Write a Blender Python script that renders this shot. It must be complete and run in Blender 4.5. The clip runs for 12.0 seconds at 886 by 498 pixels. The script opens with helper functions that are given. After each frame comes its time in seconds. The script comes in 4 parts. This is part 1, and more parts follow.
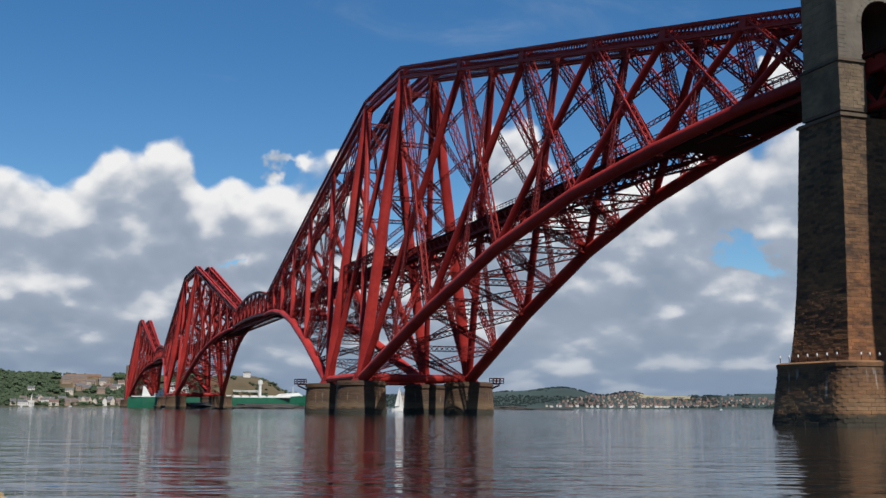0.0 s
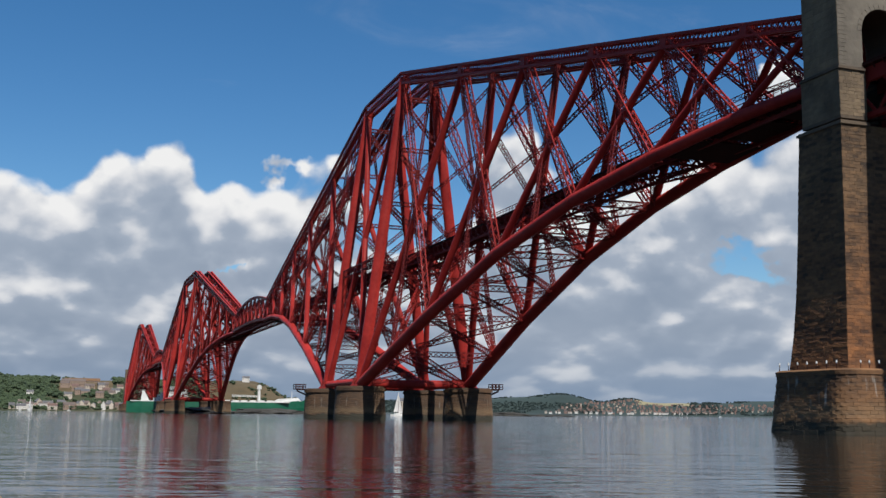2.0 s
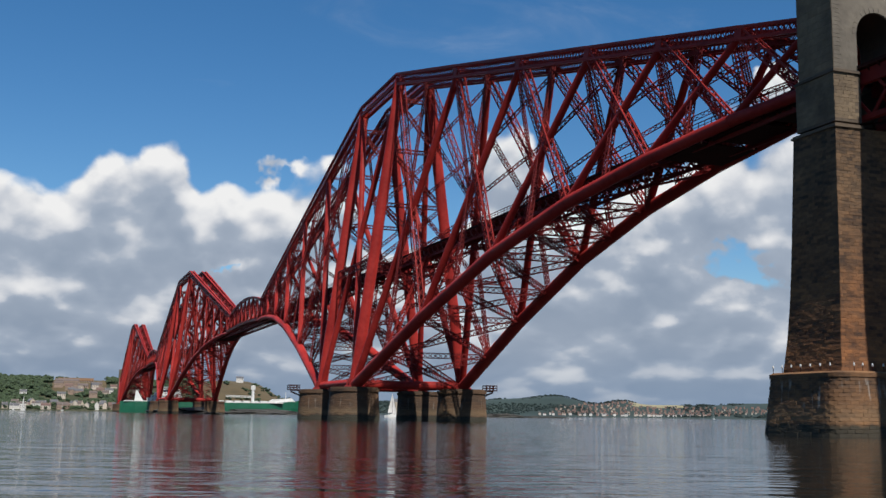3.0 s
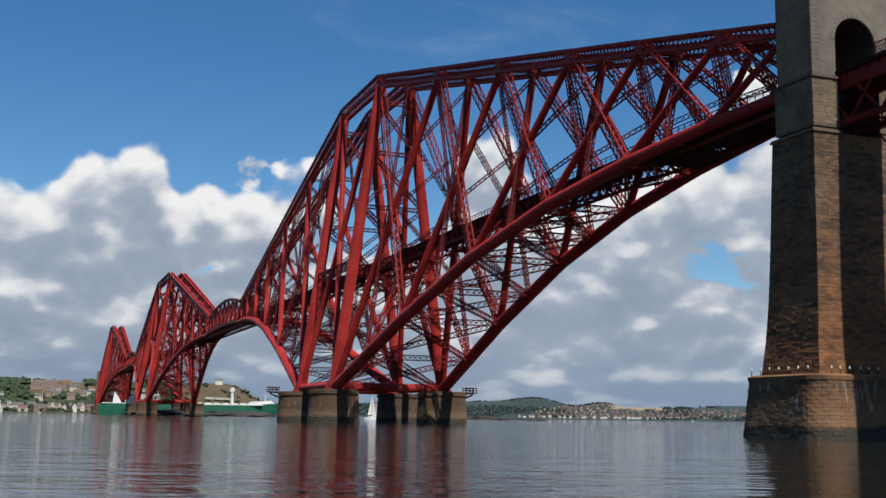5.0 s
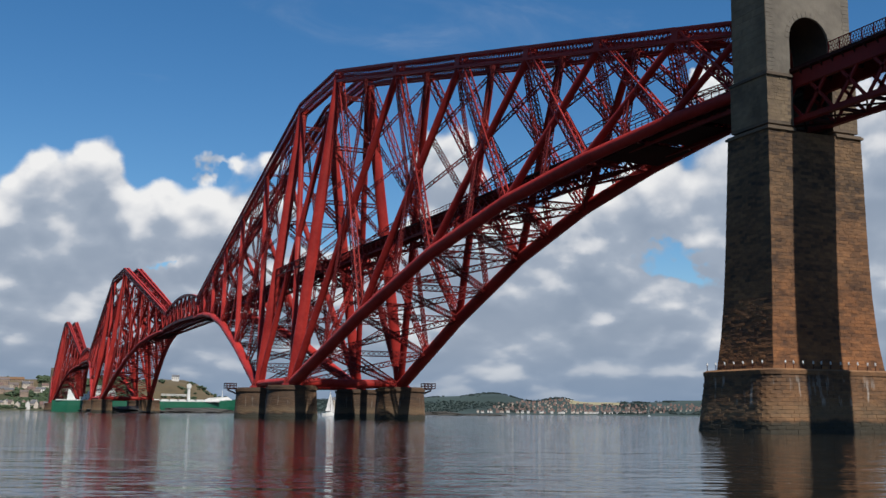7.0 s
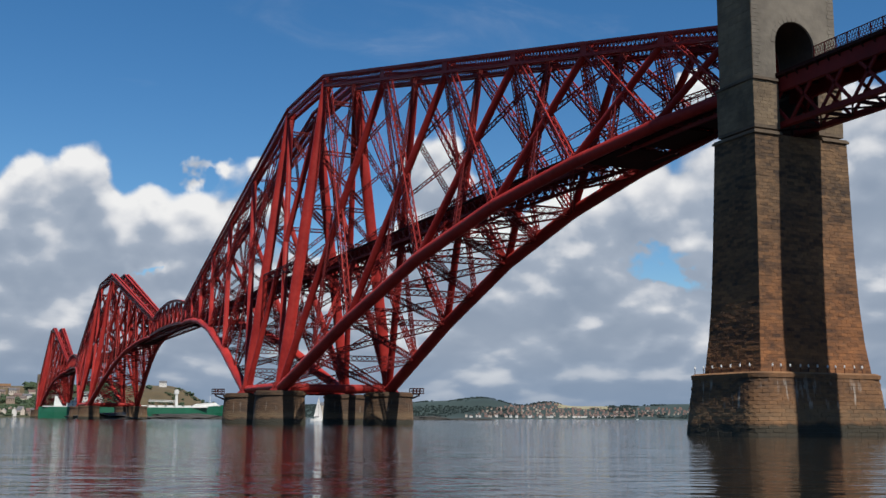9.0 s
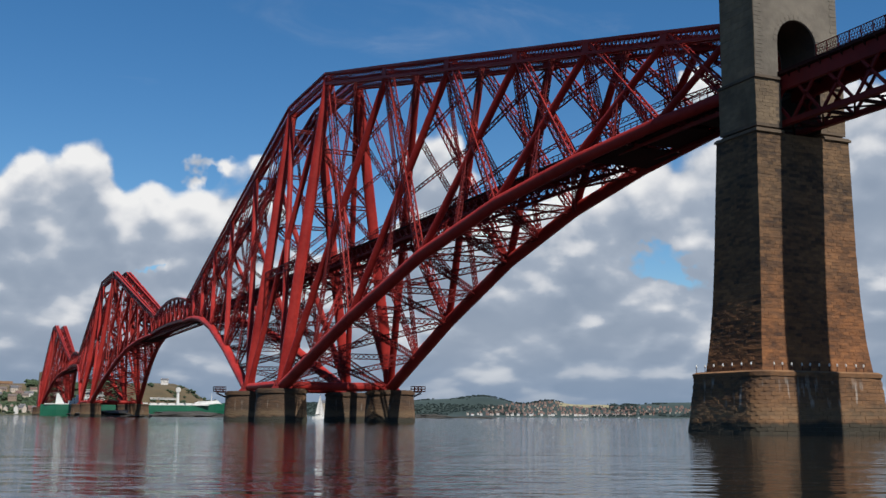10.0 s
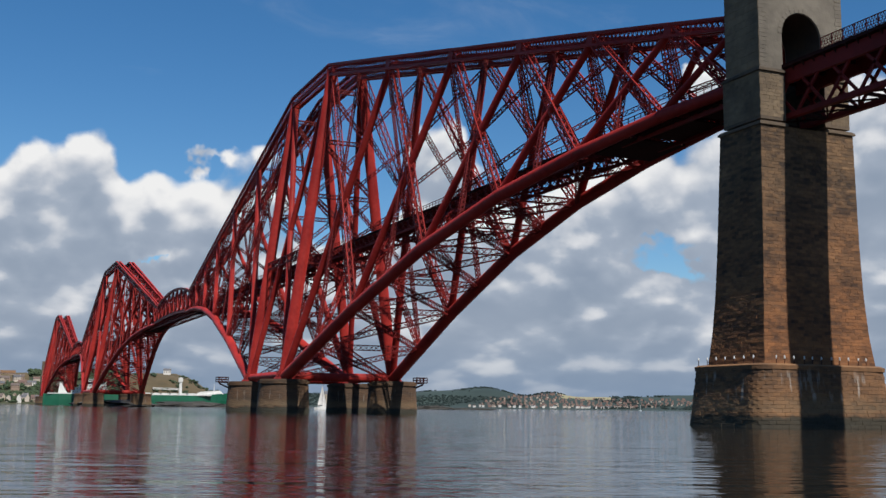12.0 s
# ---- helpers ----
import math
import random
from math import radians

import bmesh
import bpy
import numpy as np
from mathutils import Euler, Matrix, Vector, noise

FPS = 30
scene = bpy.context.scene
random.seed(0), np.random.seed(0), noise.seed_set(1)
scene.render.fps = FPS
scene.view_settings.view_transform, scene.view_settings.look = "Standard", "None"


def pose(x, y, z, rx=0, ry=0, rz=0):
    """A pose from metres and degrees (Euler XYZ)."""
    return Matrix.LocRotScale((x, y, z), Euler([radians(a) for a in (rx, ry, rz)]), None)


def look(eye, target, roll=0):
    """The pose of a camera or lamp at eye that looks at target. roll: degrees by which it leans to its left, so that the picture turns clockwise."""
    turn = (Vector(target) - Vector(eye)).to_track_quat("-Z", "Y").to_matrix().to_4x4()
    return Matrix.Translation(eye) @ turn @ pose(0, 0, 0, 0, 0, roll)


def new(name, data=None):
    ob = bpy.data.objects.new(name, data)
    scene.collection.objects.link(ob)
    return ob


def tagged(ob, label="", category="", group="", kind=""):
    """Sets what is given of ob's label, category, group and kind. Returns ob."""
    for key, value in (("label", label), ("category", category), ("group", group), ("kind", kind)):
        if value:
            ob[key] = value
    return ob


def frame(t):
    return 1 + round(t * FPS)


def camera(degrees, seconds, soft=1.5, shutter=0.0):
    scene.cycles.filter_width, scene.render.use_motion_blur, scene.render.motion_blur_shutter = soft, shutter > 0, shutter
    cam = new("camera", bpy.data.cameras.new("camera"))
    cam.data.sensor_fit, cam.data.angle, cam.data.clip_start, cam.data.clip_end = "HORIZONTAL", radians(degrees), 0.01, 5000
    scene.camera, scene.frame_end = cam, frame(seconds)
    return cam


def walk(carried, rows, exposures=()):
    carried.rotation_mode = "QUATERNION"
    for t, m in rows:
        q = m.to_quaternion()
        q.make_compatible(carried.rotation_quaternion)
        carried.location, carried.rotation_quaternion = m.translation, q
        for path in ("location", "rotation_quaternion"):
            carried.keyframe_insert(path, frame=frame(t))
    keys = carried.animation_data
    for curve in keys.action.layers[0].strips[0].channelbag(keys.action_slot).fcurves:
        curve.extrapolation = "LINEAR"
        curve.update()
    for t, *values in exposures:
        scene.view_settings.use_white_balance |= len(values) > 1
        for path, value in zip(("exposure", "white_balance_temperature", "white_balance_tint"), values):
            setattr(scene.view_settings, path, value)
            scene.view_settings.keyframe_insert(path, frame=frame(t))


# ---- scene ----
cam = camera(44.22, 12.0)
# the camera stands on the shore and pans: seconds, yaw, pitch, roll
EYE = (-110.0, -360.26, 2.2)
ROWS = [
    (0.0, -19.399, 8.268, 0.295),
    (0.5, -19.253, 8.303, 0.294),
    (1.0, -19.107, 8.402, 0.353),
    (1.5, -19.202, 8.488, 0.432),
    (2.0, -19.407, 8.572, 0.595),
    (2.5, -19.537, 8.607, 0.618),
    (3.0, -19.690, 8.634, 0.793),
    (5.0, -20.727, 8.767, 0.819),
    (5.5, -21.202, 8.736, 0.763),
    (6.0, -21.786, 8.668, 0.689),
    (6.5, -22.441, 8.690, 0.616),
    (7.0, -22.930, 8.564, 0.567),
    (7.5, -23.395, 8.594, 0.420),
    (9.5, -23.569, 8.831, 0.281),
    (10.0, -23.483, 8.712, 0.373),
    (10.5, -23.400, 8.607, 0.435),
    (11.0, -23.338, 8.498, 0.511),
    (11.5, -23.359, 8.379, 0.594),
    (12.0, -23.337, 8.273, 0.687),
]
walk(cam, [(t, pose(*EYE, 90 + pitch, 0, yaw) @ pose(0, 0, 0, 0, 0, roll)) for t, yaw, pitch, roll in ROWS])

# ---- light ----
SUN_EL, SUN_AZ = 51.0, 2.6      # the sun stands along the bridge's line, behind the approach
scene.view_settings.exposure = 0.485


# azimuth and elevation of the cumulus bank's upper edge
CLOUD_TOPS = ((-9, 10.0), (-4, 10.8), (0, 12.6), (2.0, 14.0), (3.7, 12.8), (5.4, 15.0), (7.3, 13.2), (9.2, 11.4), (11.3, 12.0), (14, 11.2), (19, 10.0), (20.6, 11.2), (22.2, 14.5), (23.8, 14.5), (25.4, 11.4), (28, 12.2), (31, 13.2), (33.5, 14.0), (37, 15.2), (41, 15.4), (46, 18.0), (52, 12.0), (59, 10.0))


def build_world():
    world = bpy.data.worlds.new("sky")
    scene.world = world
    world.use_nodes = True
    nt = world.node_tree
    nt.nodes.clear()
    N, L = nt.nodes.new, nt.links.new

    def math_node(op, a, b=None, c=None, clamp=False):
        n = N("ShaderNodeMath")
        n.operation, n.use_clamp = op, clamp
        for i, v in enumerate((a, b, c)):
            if v is None:
                continue
            if isinstance(v, (int, float)):
                n.inputs[i].default_value = v
            else:
                L(v, n.inputs[i])
        return n.outputs[0]

    def noise_node(vec, scale, detail, rough=0.55, distort=0.0):
        n = N("ShaderNodeTexNoise")
        n.inputs["Scale"].default_value, n.inputs["Detail"].default_value = scale, detail
        n.inputs["Roughness"].default_value, n.inputs["Distortion"].default_value = rough, distort
        L(vec, n.inputs["Vector"])
        return n.outputs[0]

    def smooth(v, lo, hi):
        n = N("ShaderNodeMapRange")
        n.interpolation_type = "SMOOTHSTEP"
        n.inputs[1].default_value, n.inputs[2].default_value = lo, hi
        L(v, n.inputs[0])
        return n.outputs[0]

    def vec(x, y, z):
        n = N("ShaderNodeCombineXYZ")
        for i, v in enumerate((x, y, z)):
            if isinstance(v, (int, float)):
                n.inputs[i].default_value = v
            else:
                L(v, n.inputs[i])
        return n.outputs[0]

    sky = N("ShaderNodeTexSky")
    sky.sky_type, sky.sun_disc = "NISHITA", False
    sky.sun_elevation, sky.sun_rotation = radians(SUN_EL), radians(180 - SUN_AZ)
    sky.air_density, sky.dust_density, sky.ozone_density = 1.0, 0.0, 4.0
    place = N("ShaderNodeTexCoord").outputs["Generated"]
    sep = N("ShaderNodeSeparateXYZ")
    L(place, sep.inputs[0])
    az = math_node("MULTIPLY", math_node("ARCTAN2", sep.outputs[0], sep.outputs[1]), 180 / math.pi)
    el = math_node("MULTIPLY", math_node("ARCSINE", sep.outputs[2]), 180 / math.pi)

    def hill(x, centre, width):
        d = math_node("DIVIDE", math_node("SUBTRACT", x, centre), width)
        return math_node("EXPONENT", math_node("MULTIPLY", math_node("MULTIPLY", d, d), -1.0))

    def summed(start, terms):
        out = start
        for value, factor in terms:
            out = math_node("MULTIPLY_ADD", value, factor, out)
        return out

    # cumulus bank: towers and saddles along its top edge, blue holes lower down; the same bank goes on all round
    skyline = N("ShaderNodeValToRGB")
    skyline.color_ramp.interpolation = "EASE"
    for a, top in CLOUD_TOPS:
        stop = skyline.color_ramp.elements.new((a + 10) / 70)
        stop.color = (top / 20, top / 20, top / 20, 1)
    L(math_node("DIVIDE", math_node("ADD", az, 10.0), 70.0), skyline.inputs[0])
    edge = math_node("MULTIPLY_ADD", skyline.outputs[0], 20.0, 1.3)
    rag = noise_node(vec(az, el, 11.0), 0.30, 4.0, 0.6)
    rag2 = noise_node(vec(az, el, 23.0), 0.30, 4.0, 0.6)
    az_r = math_node("MULTIPLY_ADD", math_node("SUBTRACT", rag, 0.5), 7.0, az)
    el_r = math_node("MULTIPLY_ADD", math_node("SUBTRACT", rag2, 0.5), 5.0, el)
    holes = [math_node("MULTIPLY", hill(az_r, ca, wa), hill(el_r, ce, we)) for ca, wa, ce, we in ((35.6, 2.6, 8.0, 0.8), (39.5, 1.4, 7.2, 0.6), (8.6, 0.8, 7.2, 0.4), (17.5, 2.2, 10.3, 1.2))]
    tufts = [math_node("MULTIPLY", hill(az_r, ca, wa), hill(el_r, ce, we)) for ca, wa, ce, we in ((10.2, 1.6, 12.6, 0.7), (31.2, 1.3, 15.6, 0.8), (37.4, 1.6, 16.6, 0.8))]

    def density(el_in):
        lift = math_node("LOGARITHM", math_node("MAXIMUM", math_node("MULTIPLY_ADD", el_in, 0.4, 1.0), 0.2), math.e)
        p = vec(math_node("MULTIPLY", az, 0.8), math_node("MULTIPLY_ADD", el_in, 0.5, math_node("MULTIPLY", lift, 7.0)), 3.0)
        big = noise_node(p, 0.15, 2.0, 0.45, 0.2)
        fine = noise_node(p, 0.42, 6.0, 0.5, 0.2)
        puff = N("ShaderNodeTexVoronoi")
        puff.feature = "SMOOTH_F1"
        puff.inputs["Scale"].default_value, puff.inputs["Smoothness"].default_value = 0.34, 0.5
        puff.inputs["Detail"].default_value, puff.inputs["Roughness"].default_value = 2.0, 0.4
        warp = N("ShaderNodeVectorMath")
        warp.operation = "MULTIPLY_ADD"
        nz = N("ShaderNodeTexNoise")
        nz.inputs["Scale"].default_value, nz.inputs["Detail"].default_value = 0.8, 4
        L(p, nz.inputs["Vector"])
        L(nz.outputs["Color"], warp.inputs[0])
        warp.inputs[1].default_value = (1.0, 1.0, 0.0)
        L(p, warp.inputs[2])
        L(warp.outputs[0], puff.inputs["Vector"])
        d = math_node("MINIMUM", math_node("SUBTRACT", edge, el_in), 5.2)
        d = math_node("MULTIPLY_ADD", math_node("SUBTRACT", big, 0.5), 4.0, d)
        d = math_node("MULTIPLY_ADD", math_node("SUBTRACT", fine, 0.5), 2.7, d)
        d = math_node("MULTIPLY_ADD", math_node("SUBTRACT", 0.42, puff.outputs["Distance"]), 4.4, d)
        return summed(d, [(h, -3.5) for h in holes] + [(t, 3.0) for t in tufts])

    d0 = density(el)
    d1 = density(math_node("ADD", el, 0.7))
    d2 = density(math_node("ADD", el, 1.9))
    cover = smooth(d0, -0.2, 1.15)
    lit = smooth(math_node("SUBTRACT", d0, d1), -0.9, 2.3)
    bulk = smooth(math_node("SUBTRACT", d0, d2), -1.8, 5.2)
    crest = math_node("SUBTRACT", 1.0, smooth(d0, 0.6, 4.6))
    tone = summed(0.20, [(lit, 0.40), (bulk, 0.30), (crest, 0.15)])
    ramp = N("ShaderNodeValToRGB")
    e = ramp.color_ramp.elements
    e[0].position, e[0].color = 0.12, (0.27, 0.345, 0.46, 1)
    e[1].position, e[1].color = 0.90, (1.03, 1.03, 1.03, 1)
    m = e.new(0.48)
    m.color = (0.43, 0.50, 0.61, 1)
    m = e.new(0.70)
    m.color = (0.75, 0.78, 0.835, 1)
    L(tone, ramp.inputs[0])
    # thin high veils
    veil = noise_node(vec(az, math_node("MULTIPLY", el, 2.2), 1.0), 0.07, 6.0, 0.6, 1.2)
    veil = math_node("MULTIPLY", smooth(veil, 0.55, 0.85), 0.16)
    haze = math_node("MULTIPLY", math_node("SUBTRACT", 1.0, smooth(el, -0.5, 4.0)), 0.85)
    mask = math_node("MAXIMUM", cover, math_node("MAXIMUM", veil, haze))
    # the haze lies over the foot of the bank
    low = N("ShaderNodeMix")
    low.data_type = "RGBA"
    L(math_node("MULTIPLY", math_node("SUBTRACT", 1.0, smooth(el, 0.0, 4.5)), 0.75), low.inputs[0])
    L(ramp.outputs[0], low.inputs[6])
    low.inputs[7].default_value = (0.225, 0.325, 0.475, 1)
    b_sky, b_cloud, mix, out = N("ShaderNodeBackground"), N("ShaderNodeBackground"), N("ShaderNodeMixShader"), N("ShaderNodeOutputWorld")
    rich = N("ShaderNodeHueSaturation")
    rich.inputs["Saturation"].default_value = 1.27
    L(sky.outputs[0], rich.inputs["Color"])
    L(rich.outputs[0], b_sky.inputs[0])
    b_sky.inputs[1].default_value = 0.070
    L(low.outputs[2], b_cloud.inputs[0])
    b_cloud.inputs[1].default_value = 0.60
    L(mask, mix.inputs[0])
    L(b_sky.outputs[0], mix.inputs[1])
    L(b_cloud.outputs[0], mix.inputs[2])
    L(mix.outputs[0], out.inputs[0])


build_world()
sun_data = bpy.data.lights.new("sun", "SUN")
sun_data.energy, sun_data.angle, sun_data.color = 5.0, radians(0.5), (1.0, 0.95, 0.87)
sun = new("sun", sun_data)
_az, _el = radians(SUN_AZ), radians(SUN_EL)
sun.matrix_world = look((400 * math.sin(_az) * math.cos(_el), -400 * math.cos(_az) * math.cos(_el), 400 * math.sin(_el)), (0, 0, 0))

# ---- materials ----
def material(name, dark, light, rough=0.6, metal=0.0, scale=1.0, stain=0.35, bump=0.2, spread=0.0, stretch=(1, 1, 1), spec=0.5):
    """Two scales of variation between two colours, relief, and a little difference from piece to piece."""
    mat = bpy.data.materials.new(name)
    mat.use_nodes = True
    nt = mat.node_tree
    bsdf = nt.nodes["Principled BSDF"]
    N, L = nt.nodes.new, nt.links.new
    co = N("ShaderNodeTexCoord")
    mp = N("ShaderNodeMapping")
    mp.inputs["Scale"].default_value = stretch
    L(co.outputs["Object"], mp.inputs[0])
    fine, coarse = N("ShaderNodeTexNoise"), N("ShaderNodeTexNoise")
    fine.inputs["Scale"].default_value, fine.inputs["Detail"].default_value = scale, 6
    coarse.inputs["Scale"].default_value, coarse.inputs["Detail"].default_value = scale * 0.13, 4
    L(mp.outputs[0], fine.inputs["Vector"])
    L(mp.outputs[0], coarse.inputs["Vector"])
    add = N("ShaderNodeMath")
    add.operation = "MULTIPLY_ADD"
    L(coarse.outputs[0], add.inputs[0])
    add.inputs[1].default_value = stain * 2
    sub = N("ShaderNodeMath")
    sub.operation = "MULTIPLY_ADD"
    L(fine.outputs[0], sub.inputs[0])
    sub.inputs[1].default_value, sub.inputs[2].default_value = 1 - stain, -0.5 * stain
    L(sub.outputs[0], add.inputs[2])
    last = add.outputs[0]
    if spread:
        info = N("ShaderNodeObjectInfo")
        isl = N("ShaderNodeNewGeometry")
        for o in (info.outputs["Random"], isl.outputs["Random Per Island"]):
            n = N("ShaderNodeMath")
            n.operation = "MULTIPLY_ADD"
            L(o, n.inputs[0])
            n.inputs[1].default_value = spread
            L(last, n.inputs[2])
            n2 = N("ShaderNodeMath")
            n2.operation = "SUBTRACT"
            L(n.outputs[0], n2.inputs[0])
            n2.inputs[1].default_value = spread / 2
            last = n2.outputs[0]
    ramp = N("ShaderNodeValToRGB")
    ramp.color_ramp.elements[0].position, ramp.color_ramp.elements[0].color = 0.22, (*dark, 1)
    ramp.color_ramp.elements[1].position, ramp.color_ramp.elements[1].color = 0.78, (*light, 1)
    L(last, ramp.inputs[0])
    L(ramp.outputs[0], bsdf.inputs["Base Color"])
    r = N("ShaderNodeMath")
    r.operation = "MULTIPLY_ADD"
    L(fine.outputs[0], r.inputs[0])
    r.inputs[1].default_value, r.inputs[2].default_value = 0.2, rough - 0.1
    L(r.outputs[0], bsdf.inputs["Roughness"])
    bsdf.inputs["Metallic"].default_value = metal
    bsdf.inputs["Diffuse Roughness"].default_value = 0.9
    bsdf.inputs["Specular IOR Level"].default_value = spec
    if bump:
        b = N("ShaderNodeBump")
        b.inputs["Strength"].default_value, b.inputs["Distance"].default_value = bump, 0.3 / scale
        L(fine.outputs[0], b.inputs["Height"])
        L(b.outputs[0], bsdf.inputs["Normal"])
    return mat


RED = material("red_paint", (0.18, 0.0125, 0.0115), (0.34, 0.031, 0.025), rough=0.52, scale=0.8, stain=0.5, bump=0.08, spec=0.09)
# Darker, rougher copy of the red: inner members' shade is put into the paint.
RED_SHADED = material("red_paint_shaded", (0.10, 0.008, 0.0085), (0.20, 0.019, 0.018), rough=0.65, scale=0.8, stain=0.5, bump=0.1, spec=0.15)
# Iron colour; on decks and beams it also carries the underside's shade.
IRON_AND_SHADE = material("iron_and_shade", (0.0185, 0.00592, 0.00592), (0.0481, 0.0133, 0.0118), rough=0.8, scale=1.0, spec=0.1)
GRANITE = material("granite", (0.0444, 0.0311, 0.0207), (0.148, 0.104, 0.0666), rough=0.85, scale=1.2, stain=0.6, bump=0.5, spread=0.25)
GRANITE_CAP = material("granite_dressed", (0.0888, 0.074, 0.0562), (0.237, 0.204, 0.159), rough=0.88, scale=0.8, stain=0.6, bump=0.3, spread=0.06)
GRANITE_MID = material("granite_weathered", (0.078, 0.053, 0.031), (0.225, 0.160, 0.096), rough=0.88, scale=1.0, stain=0.6, bump=0.5, spread=0.16)


def water_material():
    mat = bpy.data.materials.new("sea_water")
    mat.use_nodes = True
    nt = mat.node_tree
    b = nt.nodes["Principled BSDF"]
    b.inputs["Base Color"].default_value = (0.010, 0.010, 0.008, 1)
    b.inputs["Roughness"].default_value = 0.04
    b.inputs["IOR"].default_value = 1.333
    co = nt.nodes.new("ShaderNodeTexCoord")
    last = None
    for scale, strength, dist in ((1.1, 0.28, 0.3), (0.33, 0.24, 0.7), (0.10, 0.15, 1.4)):
        mp = nt.nodes.new("ShaderNodeMapping")
        mp.vector_type = "TEXTURE"
        mp.inputs["Rotation"].default_value = (0, 0, radians(-21))
        mp.inputs["Scale"].default_value = (2.8, 1.0, 1.0)
        n = nt.nodes.new("ShaderNodeTexNoise")
        n.inputs["Scale"].default_value, n.inputs["Detail"].default_value = scale, 3
        bp = nt.nodes.new("ShaderNodeBump")
        bp.inputs["Strength"].default_value, bp.inputs["Distance"].default_value = strength, dist
        nt.links.new(co.outputs["Object"], mp.inputs[0])
        nt.links.new(mp.outputs[0], n.inputs["Vector"])
        nt.links.new(n.outputs[0], bp.inputs["Height"])
        if last:
            nt.links.new(last, bp.inputs["Normal"])
        last = bp.outputs[0]
    nt.links.new(last, b.inputs["Normal"])
    return mat


WATER = water_material()


# ---- building blocks ----
def P(s, w, z):
    """A place by the bridge's line: s along it towards the near shore, w out to its near side, z over the water."""
    return Vector((-w, -s, z))


class Shape:
    def __init__(self):
        self.v, self.f, self.s = [], [], []

    def face(self, idx, smooth=False):
        self.f.append(tuple(idx))
        self.s.append(smooth)

    def tube(self, a, b, ra, rb=None, n=12):
        rb = ra if rb is None else rb
        a, b = Vector(a), Vector(b)
        d = (b - a).normalized()
        x = d.cross(Vector((0, 0, 1)) if abs(d.z) < 0.95 else Vector((1, 0, 0))).normalized()
        y = d.cross(x)
        o = len(self.v)
        for c, r in ((a, ra), (b, rb)):
            for i in range(n):
                t = 2 * math.pi * i / n
                self.v.append(c + x * (r * math.cos(t)) + y * (r * math.sin(t)))
        for i in range(n):
            j = (i + 1) % n
            self.face((o + i, o + j, o + n + j, o + n + i), True)
        # caps with corners of their own, so that the sides stay evenly round
        c = len(self.v)
        self.v += [v.copy() for v in self.v[o:o + 2 * n]]
        self.face(range(c + n - 1, c - 1, -1))
        self.face(range(c + n, c + 2 * n))

    def bar(self, a, b, w, h, side=None):
        a, b = Vector(a), Vector(b)
        d = (b - a).normalized()
        if side is None:
            side = d.cross(Vector((0, 0, 1)) if abs(d.z) < 0.95 else Vector((1, 0, 0)))
        x = (side - d * side.dot(d)).normalized() * (w / 2)
        y = d.cross(x).normalized() * (h / 2)
        o = len(self.v)
        for c in (a, b):
            self.v += [c - x - y, c + x - y, c + x + y, c - x + y]
        for q in ((3, 2, 1, 0), (4, 5, 6, 7), (0, 1, 5, 4), (1, 2, 6, 5), (2, 3, 7, 6), (3, 0, 4, 7)):
            self.face([o + i for i in q])

    def box(self, lo, hi):
        x0, y0, z0 = lo
        x1, y1, z1 = hi
        o = len(self.v)
        self.v += [Vector(c) for c in ((x0, y0, z0), (x1, y0, z0), (x1, y1, z0), (x0, y1, z0), (x0, y0, z1), (x1, y0, z1), (x1, y1, z1), (x0, y1, z1))]
        for q in ((3, 2, 1, 0), (4, 5, 6, 7), (0, 1, 5, 4), (1, 2, 6, 5), (2, 3, 7, 6), (3, 0, 4, 7)):
            self.face([o + i for i in q])

    def lattice(self, a, b, side, wide, deep, bar=0.25, lace=0.12, pitch=None, faces=4, taper=1.0):
        """A laced box girder: four corner bars, crossed lacing between them."""
        a, b = Vector(a), Vector(b)
        if pitch == 9.0:
            bar, lace = bar * 1.6, lace * 2.6
        d = b - a
        length = d.length
        d.normalize()
        x = (side - d * side.dot(d)).normalized()
        y = d.cross(x)
        x, y = x * (wide / 2), y * (deep / 2)
        corners = (-x - y, x - y, x + y, -x + y)
        for c in corners:
            self.bar(a + c, b + c * taper, bar, bar, x)
        n = max(2, round(length / (pitch or max(wide, deep) * 1.1)))
        order = ((1, 2), (3, 0), (0, 1), (2, 3))[:faces]
        for i in range(n):
            p, q = a + d * (length * i / n), a + d * (length * (i + 1) / n)
            u, v = 1 + (taper - 1) * i / n, 1 + (taper - 1) * (i + 1) / n
            for j, k in order:
                self.bar(p + corners[j] * u, q + corners[k] * v, lace, lace, d.cross(corners[k] - corners[j]))
                self.bar(p + corners[k] * u, q + corners[j] * v, lace, lace, d.cross(corners[k] - corners[j]))

    def mesh(self, name, mats):
        me = bpy.data.meshes.new(name)
        me.from_pydata([tuple(v) for v in self.v], [], self.f)
        me.polygons.foreach_set("use_smooth", self.s)
        for m in mats if isinstance(mats, (list, tuple)) else [mats]:
            me.materials.append(m)
        me.update()
        return me


def part(name, shape, mat, parent=None, label=""):
    ob = new(name, shape.mesh(name, mat))
    if parent:
        ob.parent = parent
        ob.matrix_parent_inverse = parent.matrix_basis.inverted()
    return tagged(ob, label)


def thing(name, place, label, category, group="", kind=""):
    ob = new(name)
    ob.matrix_basis = Matrix.Translation(place)
    return tagged(ob, label, category, group, kind)


